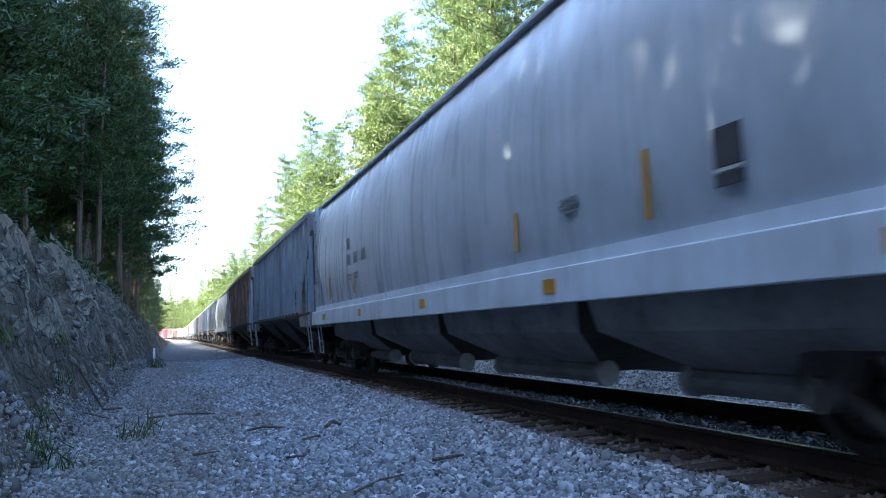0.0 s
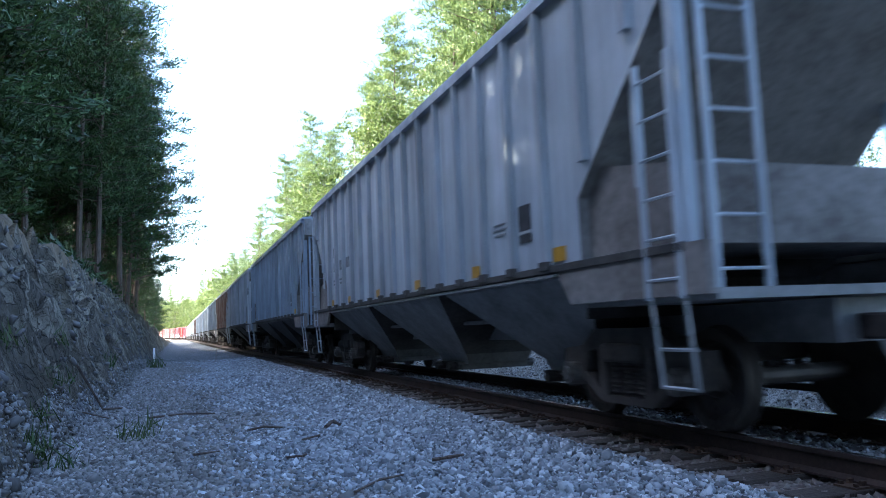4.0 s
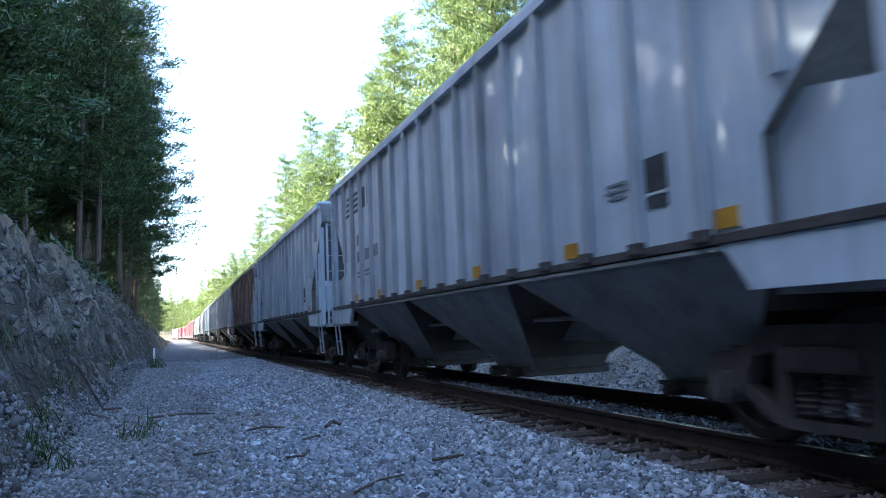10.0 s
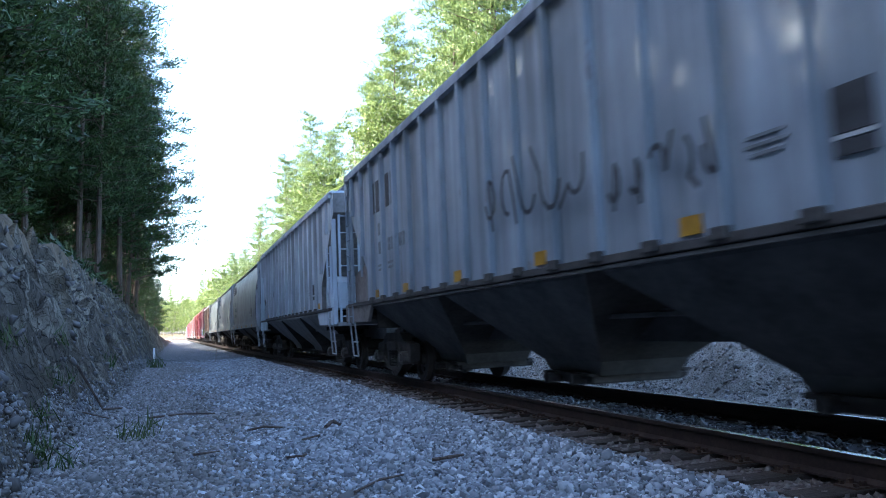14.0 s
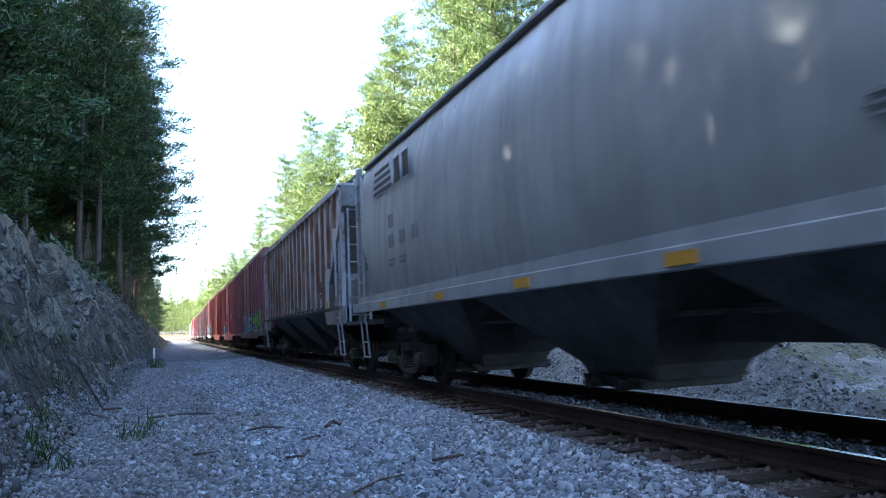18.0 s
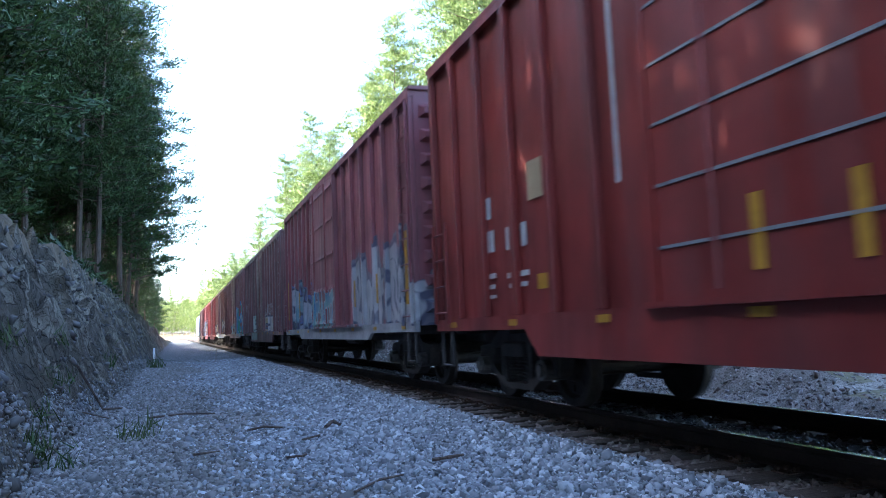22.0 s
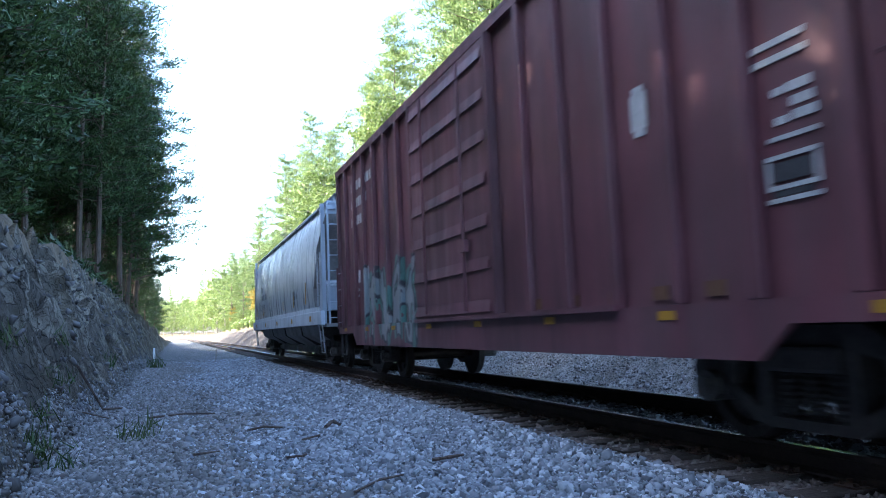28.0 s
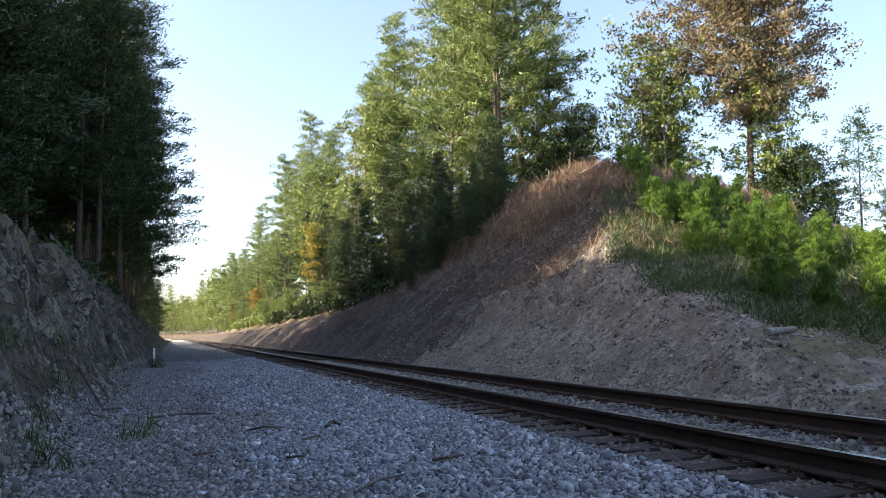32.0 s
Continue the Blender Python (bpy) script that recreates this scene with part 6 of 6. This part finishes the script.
def travelled(t):
    return 17.42 * t - 0.1232 * ((t - 16) ** 2 - 256) / 16 - 0.1232 * 16


def car_pose(s, half):
    xa, ya, _ = line(s - half)
    xb, yb, _ = line(s + half)
    turn = math.degrees(math.atan2(-(xb - xa), yb - ya))
    return pose((xa + xb) / 2, (ya + yb) / 2, CANT / 2, 0, 0, turn) @ pose(0, 0, 0, 0, -TILT, 0)


CARS = []
for (pitch, make), rear in zip(train_cars(), REAR):
    mid, freight = rear - (pitch - GAP) / 2, 19 < len(CARS) < 30
    length = pitch - (1.0 if freight else 1.1)
    CARS.append((make(length), mid - 0.18 if freight else mid + 0.17, length))
for k, y, z, w, h in ((14, -1.2, 2.4, 2.6, 0.8), (14, -3.4, 2.1, 1.6, 0.5), (24, -3.5, 1.9, 2.8, 0.6), (24, 6.3, 2.3, 0.8, 0.5), (30, 6.3, 2.0, 1.8, 0.7), (30, 4.2, 1.9, 1.2, 0.6), (21, -3.8, 2.2, 1.2, 0.3), (26, 0.4, 1.9, 2.4, 0.6)):
    scrawl(CARS[k][0], y, z, w, h, -1.63 if k == 30 else (-1.612 if k < 20 else -1.507), BLACK if k < 20 else (GREYMARK if k == 30 else WHITE), k + int(y * 10), 0.05 if k < 20 else 0.04)


def motions():
    """The train rolls past; wheels turn while they are near."""
    centre = {}
    for car, mid, length in CARS:
        rows = []
        for k in range(0, 65):
            t = k * 0.5
            rows.append((t, car_pose(mid - travelled(t), length / 2 - 1.85)))
        walk(car, rows)
        centre[car.name] = mid
    for w, car, y in WHEELS:
        mid = centre[car.name]
        here = w.matrix_basis.translation.copy()
        frames = [k for k in range(0, 961) if -5 < mid + y - travelled(k / 30) < 32]
        if not frames:
            frames = [0]
        start = travelled(frames[0] / 30)
        rows = []
        for k in frames:
            a = math.degrees((travelled(k / 30) - start) / WHEEL_R)
            rows.append((k / 30, pose(*here, a)))
        if frames[0] > 0:
            rows.insert(0, (0.0, rows[0][1]))
        if frames[-1] < 960:
            rows.append((32.0, rows[-1][1]))
        walk(w, rows)


motions()
